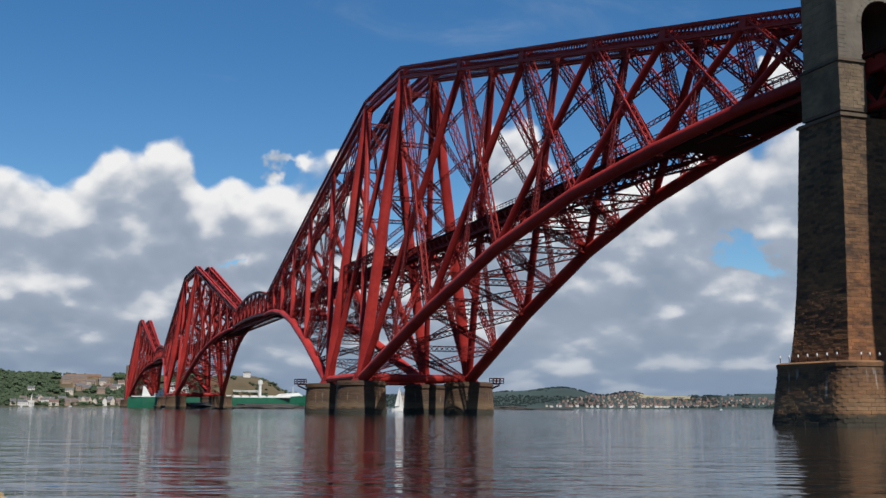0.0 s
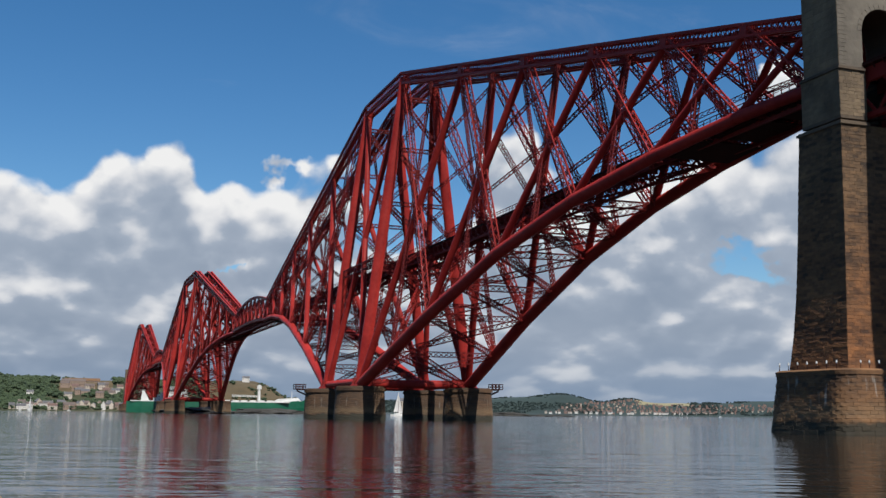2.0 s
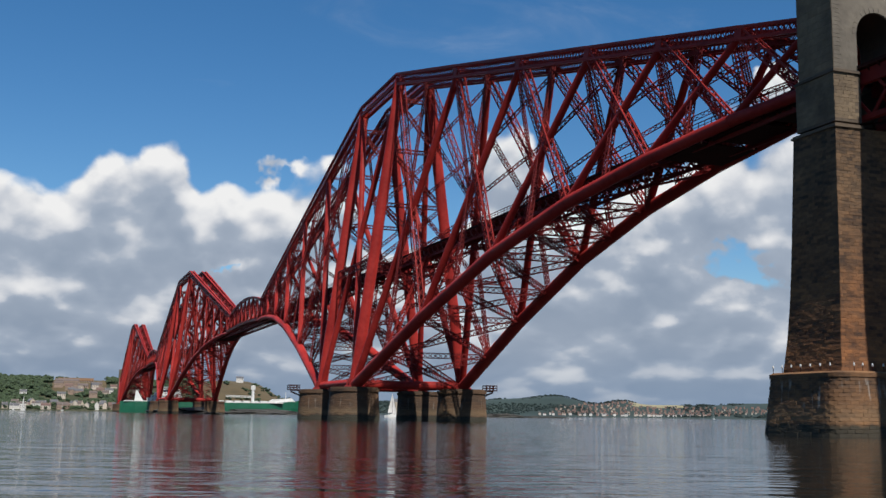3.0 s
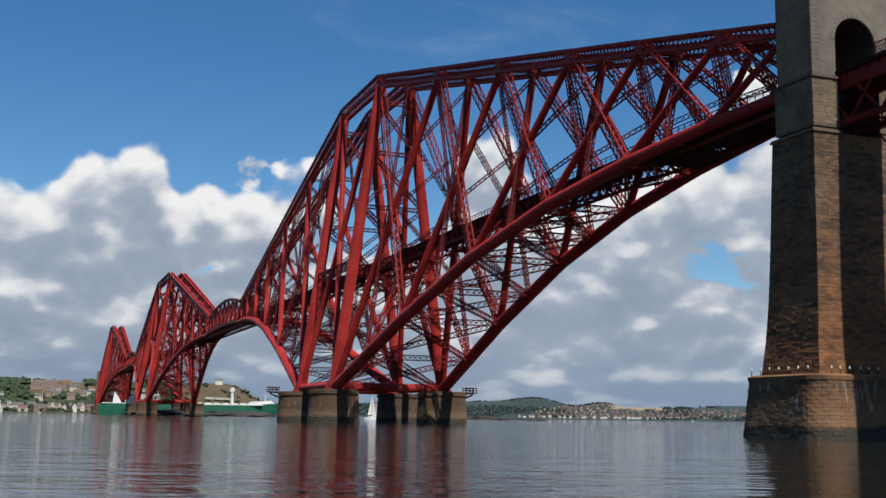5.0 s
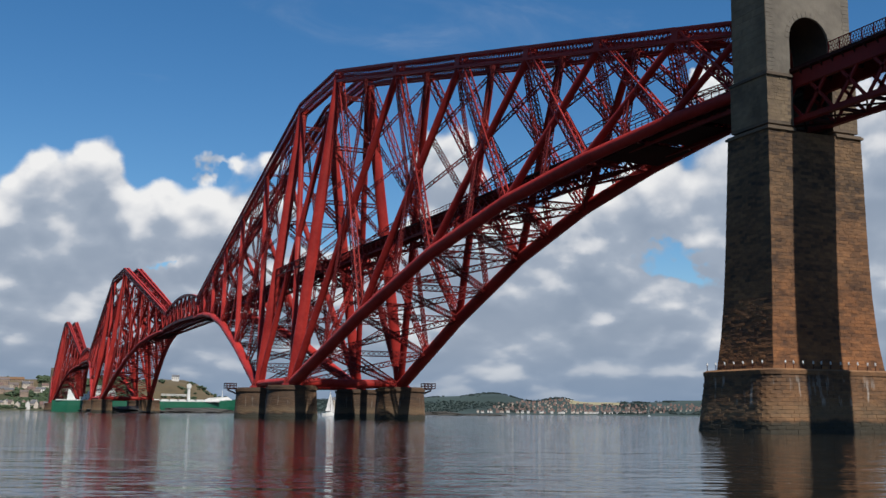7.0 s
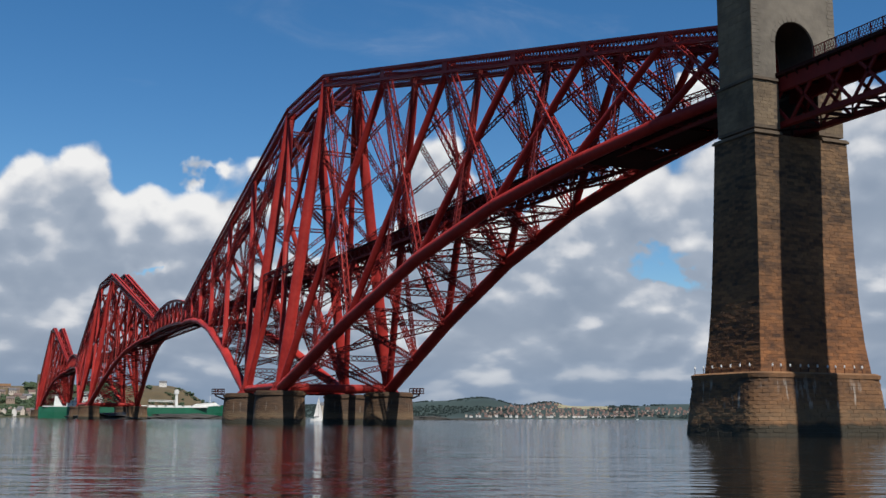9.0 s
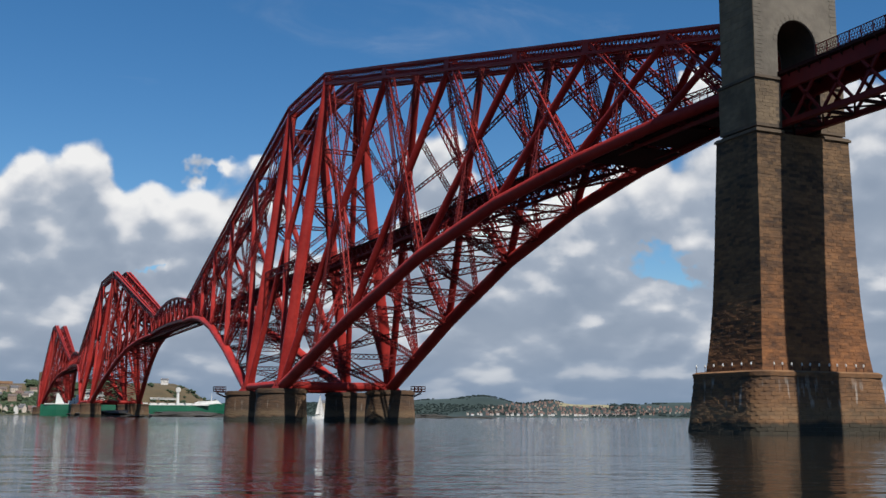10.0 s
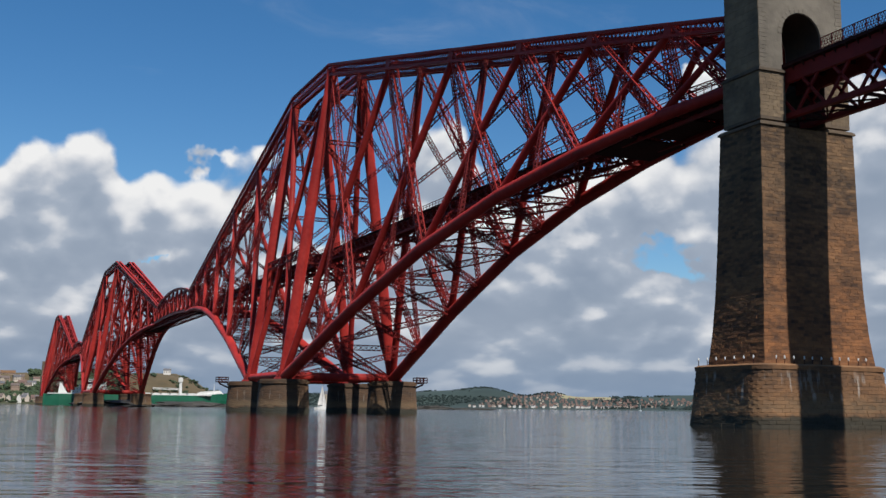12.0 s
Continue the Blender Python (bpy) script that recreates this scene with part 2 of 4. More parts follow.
# ---- water ----
def water():
    me = bpy.data.meshes.new("water")
    bm = bmesh.new()
    bmesh.ops.create_grid(bm, x_segments=8, y_segments=8, size=9000)
    bm.to_mesh(me)
    me.materials.append(WATER)
    tagged(new("water", me), "calm grey sea water with soft long ripples", "water", kind="structure")


water()


# ---- the bridge ----
BAY = (0.0, 55.3, 98.9, 134.9, 163.9, 188.9, 207.0)
LOW = (10.8, 28.5, 40.2, 46.7, 49.7, 51.1, 51.2)
TOP, BASE, ARM, SPAN = 113.3, 10.8, 207.0, 105.6
DECK = 52.3


def top_at(d):
    return TOP - 0.248 * d, 5.0 - 1.65 * d / ARM


def low_at(d):
    for i in range(6):
        if d <= BAY[i + 1]:
            t = (d - BAY[i]) / (BAY[i + 1] - BAY[i])
            return LOW[i] + t * (LOW[i + 1] - LOW[i]), 18.3 - 13.4 * d / ARM
    return LOW[6], 4.9


def cantilever(centre, half, fine):
    """One balanced cantilever: a tower of four leaning tubes and an arm to each side."""
    root = thing("cantilever", P(centre, 0, 0), "red painted steel cantilever tower of riveted tubes with two lattice arms", "bridge", "cantilevers of the bridge")
    n = 14 if fine else 8
    pitch = None if fine else 9.0

    def add(name, shape, mat=RED, label=""):
        return part(name, shape, mat, root, label)

    for w in (1, -1):
        out = P(0, w, 0.13)
        for e in (1, -1):
            foot, head = P(centre + e * half, w * 18.3, BASE), P(centre + e * half, w * 5.0, TOP)
            c = Shape()
            c.tube(foot, head, 1.83, 1.75, n + 4)
            add("column", c)
            brace = Shape()
            brace.tube(foot, P(centre - e * half, w * 5.0, TOP - 1), 1.0, 1.0, n)
            add("diagonal_tube", brace)
        s = Shape()
        s.tube(P(centre - half, w * 18.3, BASE + 1.0), P(centre + half, w * 18.3, BASE + 1.0), 1.3, 1.3, n)
        add("base_tube", s)
        s = Shape()
        chord(s, P(centre - half, w * 5, TOP), P(centre + half, w * 5, TOP), fine)
        add("top_chord", s)
        # arms
        for e in (1, -1):
            def top(d):
                z, x = top_at(d)
                return P(centre + e * (half + d), w * x, z)

            def low(d):
                z, x = low_at(d)
                return P(centre + e * (half + d), w * x, z)

            for i in range(6):
                a, b = BAY[i], BAY[i + 1]
                s = Shape()
                chord(s, top(a), top(b), fine, 1 - 0.08 * i, 0.92 - 0.08 * i)
                add("top_chord", s)
                s = Shape()
                s.tube(low(a), low(b), 1.83 - 0.155 * i, 1.83 - 0.155 * (i + 1), n + 4)
                s.tube(low(b).lerp(low(a), 0.006), low(b), 1.88 - 0.155 * (i + 1), 1.88 - 0.155 * (i + 1), n + 4)
                add("bottom_chord", s)
                s = Shape()
                s.tube(low(a), top(b), 1.15 - 0.1 * i, 1.05 - 0.1 * i, n)
                add("strut", s)
                size = 0.92 - 0.08 * i
                way = (top(b) - top(a)).normalized()
                for side in (1.42, -1.42):
                    s = Shape()
                    mid = top(b) + P(0, side * size, 0)
                    s.bar(mid - way * 1.7 * size, mid + way * 1.7 * size, 0.12, 4.0 * size, P(0, 1, 0))
                    add("gusset_plate", s)
                s = Shape()
                size = 2.9 - 0.18 * i
                s.lattice(top(a), low(b), P(0, w, 0), size * 0.62, size, 0.28, 0.12, pitch, 4 if fine else 2, 0.8)
                add("lattice_tie", s)
                # secondary lattice posts and ties from the crossing of strut and tie
                mid = low(a).lerp(top(b), 0.5).lerp(top(a).lerp(low(b), 0.5), 0.5)
                if i < 5:
                    s = Shape()
                    s.lattice(mid, top((a + b) / 2) - Vector((0, 0, 1)), P(0, w, 0), 0.7, 0.9, 0.16, 0.09, pitch, 4 if fine else 2)
                    s.lattice(mid, low((a + b) / 2), P(0, w, 0), 0.9, 1.1, 0.18, 0.1, pitch, 4 if fine else 2)
                    add("lattice_hanger", s, RED_SHADED)
            s = Shape()
            s.bar(low(ARM), top(ARM), 1.4, 1.4)
            add("end_post", s)
    # between the two sides
    for e in (1, -1):
        # dark sheets added under the deck, standing for the black shade between the chords
        for d0, d1 in ((168.0, 179.0), (181.0, 192.0), (194.5, 206.5)):
            s = Shape()
            (z0, x0), (z1, x1) = low_at(d0), low_at(d1)
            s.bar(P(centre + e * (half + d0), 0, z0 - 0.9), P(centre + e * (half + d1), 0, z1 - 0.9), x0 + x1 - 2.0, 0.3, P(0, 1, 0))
            add("dark_plate", s, IRON_AND_SHADE, "dark sheet added for the shade between the chords")
        s = Shape()
        s.tube(P(centre + e * half, -18.3, BASE + 0.6), P(centre + e * half, 18.3, BASE + 0.6), 1.4, 1.4, n)
        add("base_cross_tube", s)
        s = Shape()
        levels = (0.0, 0.2, 0.385, 0.58, 0.76, 0.93)
        for t0, t1 in zip(levels, levels[1:]):
            q = [P(centre + e * half, w * (18.3 - 13.3 * t), BASE + (TOP - BASE) * t) for t in (t0, t1) for w in (1, -1)]
            for a, b in ((0, 3), (1, 2), (2, 3)):
                s.lattice(q[a], q[b], P(1, 0, 0), 1.0, 1.2, 0.2, 0.1, pitch, 4 if fine else 2)
        add("cross_bracing", s, RED_SHADED)
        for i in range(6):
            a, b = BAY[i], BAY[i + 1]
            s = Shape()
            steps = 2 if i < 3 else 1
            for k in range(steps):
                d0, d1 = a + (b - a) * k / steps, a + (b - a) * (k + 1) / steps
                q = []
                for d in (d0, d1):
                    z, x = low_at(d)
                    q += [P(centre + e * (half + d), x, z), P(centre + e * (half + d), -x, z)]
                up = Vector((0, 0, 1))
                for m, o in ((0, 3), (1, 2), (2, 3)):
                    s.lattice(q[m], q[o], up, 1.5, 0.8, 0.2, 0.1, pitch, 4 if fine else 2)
            add("wind_bracing", s, RED_SHADED)
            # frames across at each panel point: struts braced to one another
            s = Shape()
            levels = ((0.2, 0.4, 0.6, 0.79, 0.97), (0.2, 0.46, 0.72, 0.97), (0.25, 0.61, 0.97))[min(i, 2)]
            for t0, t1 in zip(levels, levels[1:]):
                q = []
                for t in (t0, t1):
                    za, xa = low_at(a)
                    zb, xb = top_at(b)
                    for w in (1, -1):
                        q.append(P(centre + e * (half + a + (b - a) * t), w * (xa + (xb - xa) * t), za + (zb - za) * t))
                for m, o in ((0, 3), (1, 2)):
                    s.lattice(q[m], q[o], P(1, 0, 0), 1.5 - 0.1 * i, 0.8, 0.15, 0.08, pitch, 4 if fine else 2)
            add("sway_bracing", s, RED_SHADED)
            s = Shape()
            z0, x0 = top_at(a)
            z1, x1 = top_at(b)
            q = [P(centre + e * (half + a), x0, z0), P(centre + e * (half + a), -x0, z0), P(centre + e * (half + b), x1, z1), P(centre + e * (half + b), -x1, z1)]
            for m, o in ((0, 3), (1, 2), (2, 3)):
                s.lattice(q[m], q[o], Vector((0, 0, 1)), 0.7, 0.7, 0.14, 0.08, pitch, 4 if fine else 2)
            add("top_bracing", s, RED_SHADED)
    return root


def chord(s, a, b, fine, scale=1.0, end=1.0):
    """A top chord: two flanges above, two below, laced on its sides."""
    s.lattice(a, b, P(0, 1, 0), 2.6 * scale, 3.4 * scale, 0.8 * scale, 0.12, 1.45 if fine else 9.0, 4 if fine else 2, end / scale)


cantilever(0.0, 22.1, True)
S2 = -22.1 - ARM - SPAN - ARM - 39.6
S3 = S2 - 39.6 - ARM - SPAN - ARM - 22.1
cantilever(S2, 39.6, False)
cantilever(S3, 22.1, False)


def suspended_span(s0, s1):
    root = thing("suspended_span", P((s0 + s1) / 2, 0, 50), "red lattice girder span with a hogged top between cantilever arms", "bridge span", "suspended spans of the bridge")
    n = 8
    for w in (1, -1):
        def top(i):
            t = i / n
            return P(s0 + (s1 - s0) * t, w * 3.35, 62.6 + 5.0 * 4 * t * (1 - t))

        def low(i):
            t = i / n
            return P(s0 + (s1 - s0) * t, w * 4.9, 52.0 + 1.2 * 4 * t * (1 - t))

        for i in range(n):
            for name, a, b, r in (("top_chord", top(i), top(i + 1), 1.3), ("bottom_chord", low(i), low(i + 1), 1.5)):
                s = Shape()
                s.bar(a, b, r, r)
                part(name, s, RED, root)
            s = Shape()
            s.bar(low(i), top(i + 1), 0.8, 0.8)
            part("strut", s, RED, root)
            s = Shape()
            s.bar(top(i), low(i + 1), 0.6, 0.6)
            part("tie", s, RED, root)
            if i:
                s = Shape()
                s.bar(low(i), top(i), 0.6, 0.6)
                part("post", s, RED, root)
    return root


suspended_span(-22.1 - ARM, -22.1 - ARM - SPAN)
suspended_span(S2 - 39.6 - ARM, S2 - 39.6 - ARM - SPAN)


def inner_viaduct():
    root = thing("rail_viaduct", P(0, 0, DECK), "dark red rail deck on lattice girders running through the cantilevers", "viaduct")
    s0, s1 = 229.0, S3 - 229.0
    for w in (1, -1):
        s = Shape()
        k = int((s0 - s1) / 4)
        s.bar(P(s0, w * 3.9, DECK), P(s1, w * 3.9, DECK), 0.5, 0.6)
        s.bar(P(s0, w * 3.9, DECK - 2.8), P(s1, w * 3.9, DECK - 2.8), 0.5, 0.6)
        for i in range(k):
            a, b = s0 + (s1 - s0) * i / k, s0 + (s1 - s0) * (i + 1) / k
            s.bar(P(a, w * 3.9, DECK - 2.8), P(b, w * 3.9, DECK), 0.3, 0.3)
            s.bar(P(a, w * 3.9, DECK), P(b, w * 3.9, DECK - 2.8), 0.3, 0.3)
        part("girder", s, RED_SHADED, root)
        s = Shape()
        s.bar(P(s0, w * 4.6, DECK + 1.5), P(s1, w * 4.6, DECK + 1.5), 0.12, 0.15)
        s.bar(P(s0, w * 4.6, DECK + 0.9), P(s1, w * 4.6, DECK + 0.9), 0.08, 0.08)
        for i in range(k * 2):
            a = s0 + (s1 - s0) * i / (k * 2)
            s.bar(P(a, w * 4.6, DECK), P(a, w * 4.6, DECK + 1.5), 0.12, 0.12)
        part("parapet", s, RED_SHADED, root)
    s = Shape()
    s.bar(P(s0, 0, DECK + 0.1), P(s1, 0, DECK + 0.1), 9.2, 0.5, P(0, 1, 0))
    part("deck", s, IRON_AND_SHADE, root)
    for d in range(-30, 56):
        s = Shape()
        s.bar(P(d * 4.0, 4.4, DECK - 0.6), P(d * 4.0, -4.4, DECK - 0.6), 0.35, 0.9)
        part("cross_girder", s, RED_SHADED, root)
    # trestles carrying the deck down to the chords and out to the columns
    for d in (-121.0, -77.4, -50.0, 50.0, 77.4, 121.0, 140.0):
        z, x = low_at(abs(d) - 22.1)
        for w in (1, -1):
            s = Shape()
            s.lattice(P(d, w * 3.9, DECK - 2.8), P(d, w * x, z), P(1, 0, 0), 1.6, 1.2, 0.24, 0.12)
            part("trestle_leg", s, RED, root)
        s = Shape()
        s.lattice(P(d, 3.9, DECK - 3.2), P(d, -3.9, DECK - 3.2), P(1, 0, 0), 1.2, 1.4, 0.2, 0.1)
        part("trestle_brace", s, RED_SHADED, root)
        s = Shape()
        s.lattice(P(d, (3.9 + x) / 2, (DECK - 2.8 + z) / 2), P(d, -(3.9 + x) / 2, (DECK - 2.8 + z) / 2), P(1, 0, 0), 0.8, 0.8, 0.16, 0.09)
        part("trestle_brace", s, RED_SHADED, root)
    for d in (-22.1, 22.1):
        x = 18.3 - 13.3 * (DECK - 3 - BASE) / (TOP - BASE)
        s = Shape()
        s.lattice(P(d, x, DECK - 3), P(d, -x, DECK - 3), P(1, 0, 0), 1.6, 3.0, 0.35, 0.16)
        part("tower_cross_girder", s, RED_SHADED, root)
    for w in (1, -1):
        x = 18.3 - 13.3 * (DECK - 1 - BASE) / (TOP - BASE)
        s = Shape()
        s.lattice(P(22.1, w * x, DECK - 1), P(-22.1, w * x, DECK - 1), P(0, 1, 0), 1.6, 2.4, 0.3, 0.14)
        part("tower_walkway", s, RED_SHADED, root)


inner_viaduct()


def tide_stone(name, dark, light, scale, spread, streaks=0.0, stretch=(1, 1, 1)):
    """Granite with the tide's marks: weed-black at the water, a pale washed band over it, pale run-off streaks."""
    mat = material(name, dark, light, rough=0.85, scale=scale, stain=0.4, bump=0.5, spread=spread, stretch=stretch)
    nt = mat.node_tree
    N, L = nt.nodes.new, nt.links.new
    bsdf = nt.nodes["Principled BSDF"]
    base = bsdf.inputs["Base Color"].links[0].from_socket
    co, sep = N("ShaderNodeTexCoord"), N("ShaderNodeSeparateXYZ")
    L(co.outputs["Object"], sep.inputs[0])
    wob = N("ShaderNodeTexNoise")
    wob.inputs["Scale"].default_value, wob.inputs["Detail"].default_value = 0.35, 5
    L(co.outputs["Object"], wob.inputs["Vector"])
    z = N("ShaderNodeMath")
    z.operation = "MULTIPLY_ADD"
    L(wob.outputs[0], z.inputs[0])
    z.inputs[1].default_value = 2.2
    L(sep.outputs[2], z.inputs[2])

    def step(lo, hi, flip=False):
        n = N("ShaderNodeMapRange")
        n.interpolation_type = "SMOOTHSTEP"
        n.inputs[1].default_value, n.inputs[2].default_value = lo, hi
        if flip:
            n.inputs[3].default_value, n.inputs[4].default_value = 1.0, 0.0
        L(z.outputs[0], n.inputs[0])
        return n.outputs[0]

    def mixed(fac, a, colour):
        n = N("ShaderNodeMix")
        n.data_type = "RGBA"
        L(fac, n.inputs[0])
        L(a, n.inputs[6])
        n.inputs[7].default_value = (*colour, 1)
        return n.outputs[2]

    def times(a, b):
        n = N("ShaderNodeMath")
        n.operation = "MULTIPLY"
        for i, v in enumerate((a, b)):
            if isinstance(v, float):
                n.inputs[i].default_value = v
            else:
                L(v, n.inputs[i])
        return n.outputs[0]

    out = base
    pale = times(times(step(2.6, 3.6), step(3.8, 6.2, True)), 0.35)
    out = mixed(pale, out, (0.17, 0.12, 0.066))
    if streaks:
        mp, sn = N("ShaderNodeMapping"), N("ShaderNodeTexNoise")
        mp.inputs["Scale"].default_value = (1.1, 1.1, 0.16)
        sn.inputs["Scale"].default_value, sn.inputs["Detail"].default_value = 1.0, 5
        L(co.outputs["Object"], mp.inputs[0])
        L(mp.outputs[0], sn.inputs["Vector"])
        r = N("ShaderNodeMapRange")
        r.inputs[1].default_value, r.inputs[2].default_value = 0.60, 0.70
        L(sn.outputs[0], r.inputs[0])
        out = mixed(times(times(times(r.outputs[0], step(4.2, 5.6)), step(7.5, 9.5, True)), streaks), out, (0.46, 0.44, 0.40))
    out = mixed(times(step(2.4, 3.1, True), 0.92), out, (0.018, 0.018, 0.010))
    L(out, bsdf.inputs["Base Color"])
    return mat


BASE_STONE = tide_stone("base_granite", (0.038, 0.0175, 0.007), (0.225, 0.108, 0.042), 1.1, 0.14, 0.5, (0.7, 0.7, 1.5))
PIER_STONE = tide_stone("pier_granite", (0.018, 0.010, 0.005), (0.10, 0.052, 0.024), 0.7, 0.0, 0.15, (0.5, 0.5, 2.6))
SHAFT_STONE = material("shaft_granite", (0.044, 0.017, 0.006), (0.26, 0.103, 0.033), rough=0.9, scale=1.1, stain=0.45, bump=0.6, spread=0.26, stretch=(0.7, 0.7, 1.6))


def weathered_top(mat, lo, hi, colour):
    """Rusty brown near the foot, washed to grey-brown higher up, with a ragged border."""
    nt = mat.node_tree
    N, L = nt.nodes.new, nt.links.new
    bsdf = nt.nodes["Principled BSDF"]
    base = bsdf.inputs["Base Color"].links[0].from_socket
    co, sep, wob = N("ShaderNodeTexCoord"), N("ShaderNodeSeparateXYZ"), N("ShaderNodeTexNoise")
    L(co.outputs["Object"], sep.inputs[0])
    L(co.outputs["Object"], wob.inputs["Vector"])
    wob.inputs["Scale"].default_value, wob.inputs["Detail"].default_value = 0.16, 6
    z, r = N("ShaderNodeMath"), N("ShaderNodeMapRange")
    z.operation = "MULTIPLY_ADD"
    L(wob.outputs[0], z.inputs[0])
    z.inputs[1].default_value = 22.0
    L(sep.outputs[2], z.inputs[2])
    L(z.outputs[0], r.inputs[0])
    r.inputs[1].default_value, r.inputs[2].default_value = lo + 11, hi + 11
    grey, mix = N("ShaderNodeMix"), N("ShaderNodeMix")
    grey.data_type = mix.data_type = "RGBA"
    grey.blend_type = "MULTIPLY"
    grey.inputs[0].default_value = 1.0
    L(base, grey.inputs[6])
    grey.inputs[7].default_value = (*colour, 1)
    L(r.outputs[0], mix.inputs[0])
    L(base, mix.inputs[6])
    L(grey.outputs[2], mix.inputs[7])
    L(mix.outputs[2], bsdf.inputs["Base Color"])


weathered_top(SHAFT_STONE, 14.0, 36.0, (0.78, 1.12, 1.65))
JOINT = material("mortar", (0.037, 0.0207, 0.00962), (0.141, 0.074, 0.0333), rough=0.95, scale=2.0)
# Dark stone inside the arch: the opening's shade is put into the colour.
ARCH_SHADE = material("shaded_stone", (0.0148, 0.0104, 0.0074), (0.0629, 0.0407, 0.0259), rough=0.95, scale=1.0)
WHITE = material("white_paint", (0.459, 0.459, 0.444), (0.607, 0.607, 0.592), rough=0.5, scale=0.3, bump=0.0)
GREEN = material("green_hull_paint", (0.00296, 0.0629, 0.0333), (0.00592, 0.104, 0.0555), rough=0.45, scale=0.2, bump=0.0)
SAIL = material("sailcloth", (0.44, 0.43, 0.42), (0.56, 0.56, 0.55), rough=0.8, scale=0.8, bump=0.05)
ROCK = material("dark_rock", (0.00888, 0.00888, 0.00888), (0.0444, 0.0407, 0.0333), rough=0.8, scale=0.5, bump=0.6)
SAND_ROCK = material("sandy_rock", (0.118, 0.0888, 0.0444), (0.266, 0.207, 0.111), rough=0.9, scale=3.0, bump=0.6)
SHINGLE = material("shingle", (0.074, 0.0629, 0.0481), (0.192, 0.163, 0.126), rough=0.95, scale=6.0, bump=0.8)
GRASS_HILL = material("hill_grass", (0.0111, 0.0199, 0.0078), (0.0416, 0.0416, 0.0167), rough=0.95, scale=0.03, stain=0.5, bump=0.0)
# The bluish tint of distance haze is mixed into this hill colour.
HAZY_HILL = material("hazy_hill", (0.00931, 0.0207, 0.0207), (0.0207, 0.0363, 0.0311), rough=1.0, scale=0.02, stain=0.5, bump=0.0)
FAR_FIELD = material("far_field", (0.139, 0.126, 0.0692), (0.214, 0.189, 0.113), rough=1.0, scale=0.01, stain=0.4, bump=0.0)
HEATH = material("brown_heath", (0.0333, 0.0266, 0.0133), (0.0846, 0.0599, 0.0266), rough=1.0, scale=0.05, stain=0.5, bump=0.0)
LEAVES = material("leaves", (0.006, 0.018, 0.009), (0.034, 0.056, 0.022), rough=0.9, scale=0.3, stain=0.3, bump=0.0, spread=0.4)
GORSE = material("gorse", (0.074, 0.0666, 0.0148), (0.207, 0.163, 0.0296), rough=0.9, scale=0.3, bump=0.0, spread=0.4)
HOUSE_WALLS = [material("house_wall", tuple(c * 0.85 for c in col), col, rough=0.9, scale=0.3, bump=0.0)
               for col in ((0.56, 0.54, 0.51), (0.42, 0.36, 0.29), (0.26, 0.19, 0.145), (0.48, 0.42, 0.36), (0.23, 0.145, 0.12))]
HOUSE_ROOFS = [material("house_roof", tuple(c * 0.7 for c in col), col, rough=0.9, scale=0.4, bump=0.0)
               for col in ((0.12, 0.12, 0.13), (0.16, 0.10, 0.085), (0.14, 0.11, 0.10), (0.16, 0.085, 0.04))]
GLASS_DARK = material("window_glass", (0.015, 0.02, 0.025), (0.03, 0.035, 0.04), rough=0.15, scale=1.0, bump=0.0)


# ---- stonework ----
def outline(s0, s1, a, r=0.0, n=6):
    """A rectangle, or one with round corners, in s and w, going round; with the corners' places along it."""
    if r == 0:
        return [(s1, a), (s0, a), (s0, -a), (s1, -a)]
    pts = []
    for cs, cw, a0 in ((s1 - r, a - r, 0), (s0 + r, a - r, 90), (s0 + r, -a + r, 180), (s1 - r, -a + r, 270)):
        for k in range(n + 1):
            t = radians(a0 + 90 * k / n)
            pts.append((cs + r * math.cos(t), cw + r * math.sin(t)))
    return pts


def along(pts, t):
    """The point at t (0..1) of a closed outline, by its sides in equal measure of length."""
    n = len(pts)
    lens = [math.dist(pts[i], pts[(i + 1) % n]) for i in range(n)]
    d = (t % 1.0) * sum(lens)
    for i in range(n):
        if d <= lens[i] or i == n - 1:
            k = d / lens[i]
            (p, q), (u, v) = pts[i], pts[(i + 1) % n]
            return p + (u - p) * k, q + (v - q) * k
        d -= lens[i]


def stone(shape, quad, proud, gap):
    """A dressed block on a wall: its face stands proud, its edges slope back to the joint."""
    a, b, c, d = quad
    mid = (a + b + c + d) / 4
    nrm = (b - a).cross(d - a).normalized()
    o = len(shape.v)
    for q in quad:
        shape.v.append(q - nrm * 0.025)
    wide, high = (b - a).length, (d - a).length
    for q in quad:
        x, y = (b - a).normalized(), (d - a).normalized()
        sx = gap if (q - mid).dot(x) < 0 else -gap
        sy = gap if (q - mid).dot(y) < 0 else -gap
        shape.v.append(q + x * min(sx, wide * 0.3, key=abs) + y * sy + nrm * proud)
    for q in ((4, 5, 6, 7), (0, 1, 5, 4), (1, 2, 6, 5), (2, 3, 7, 6), (3, 0, 4, 7)):
        shape.face([o + i for i in q])


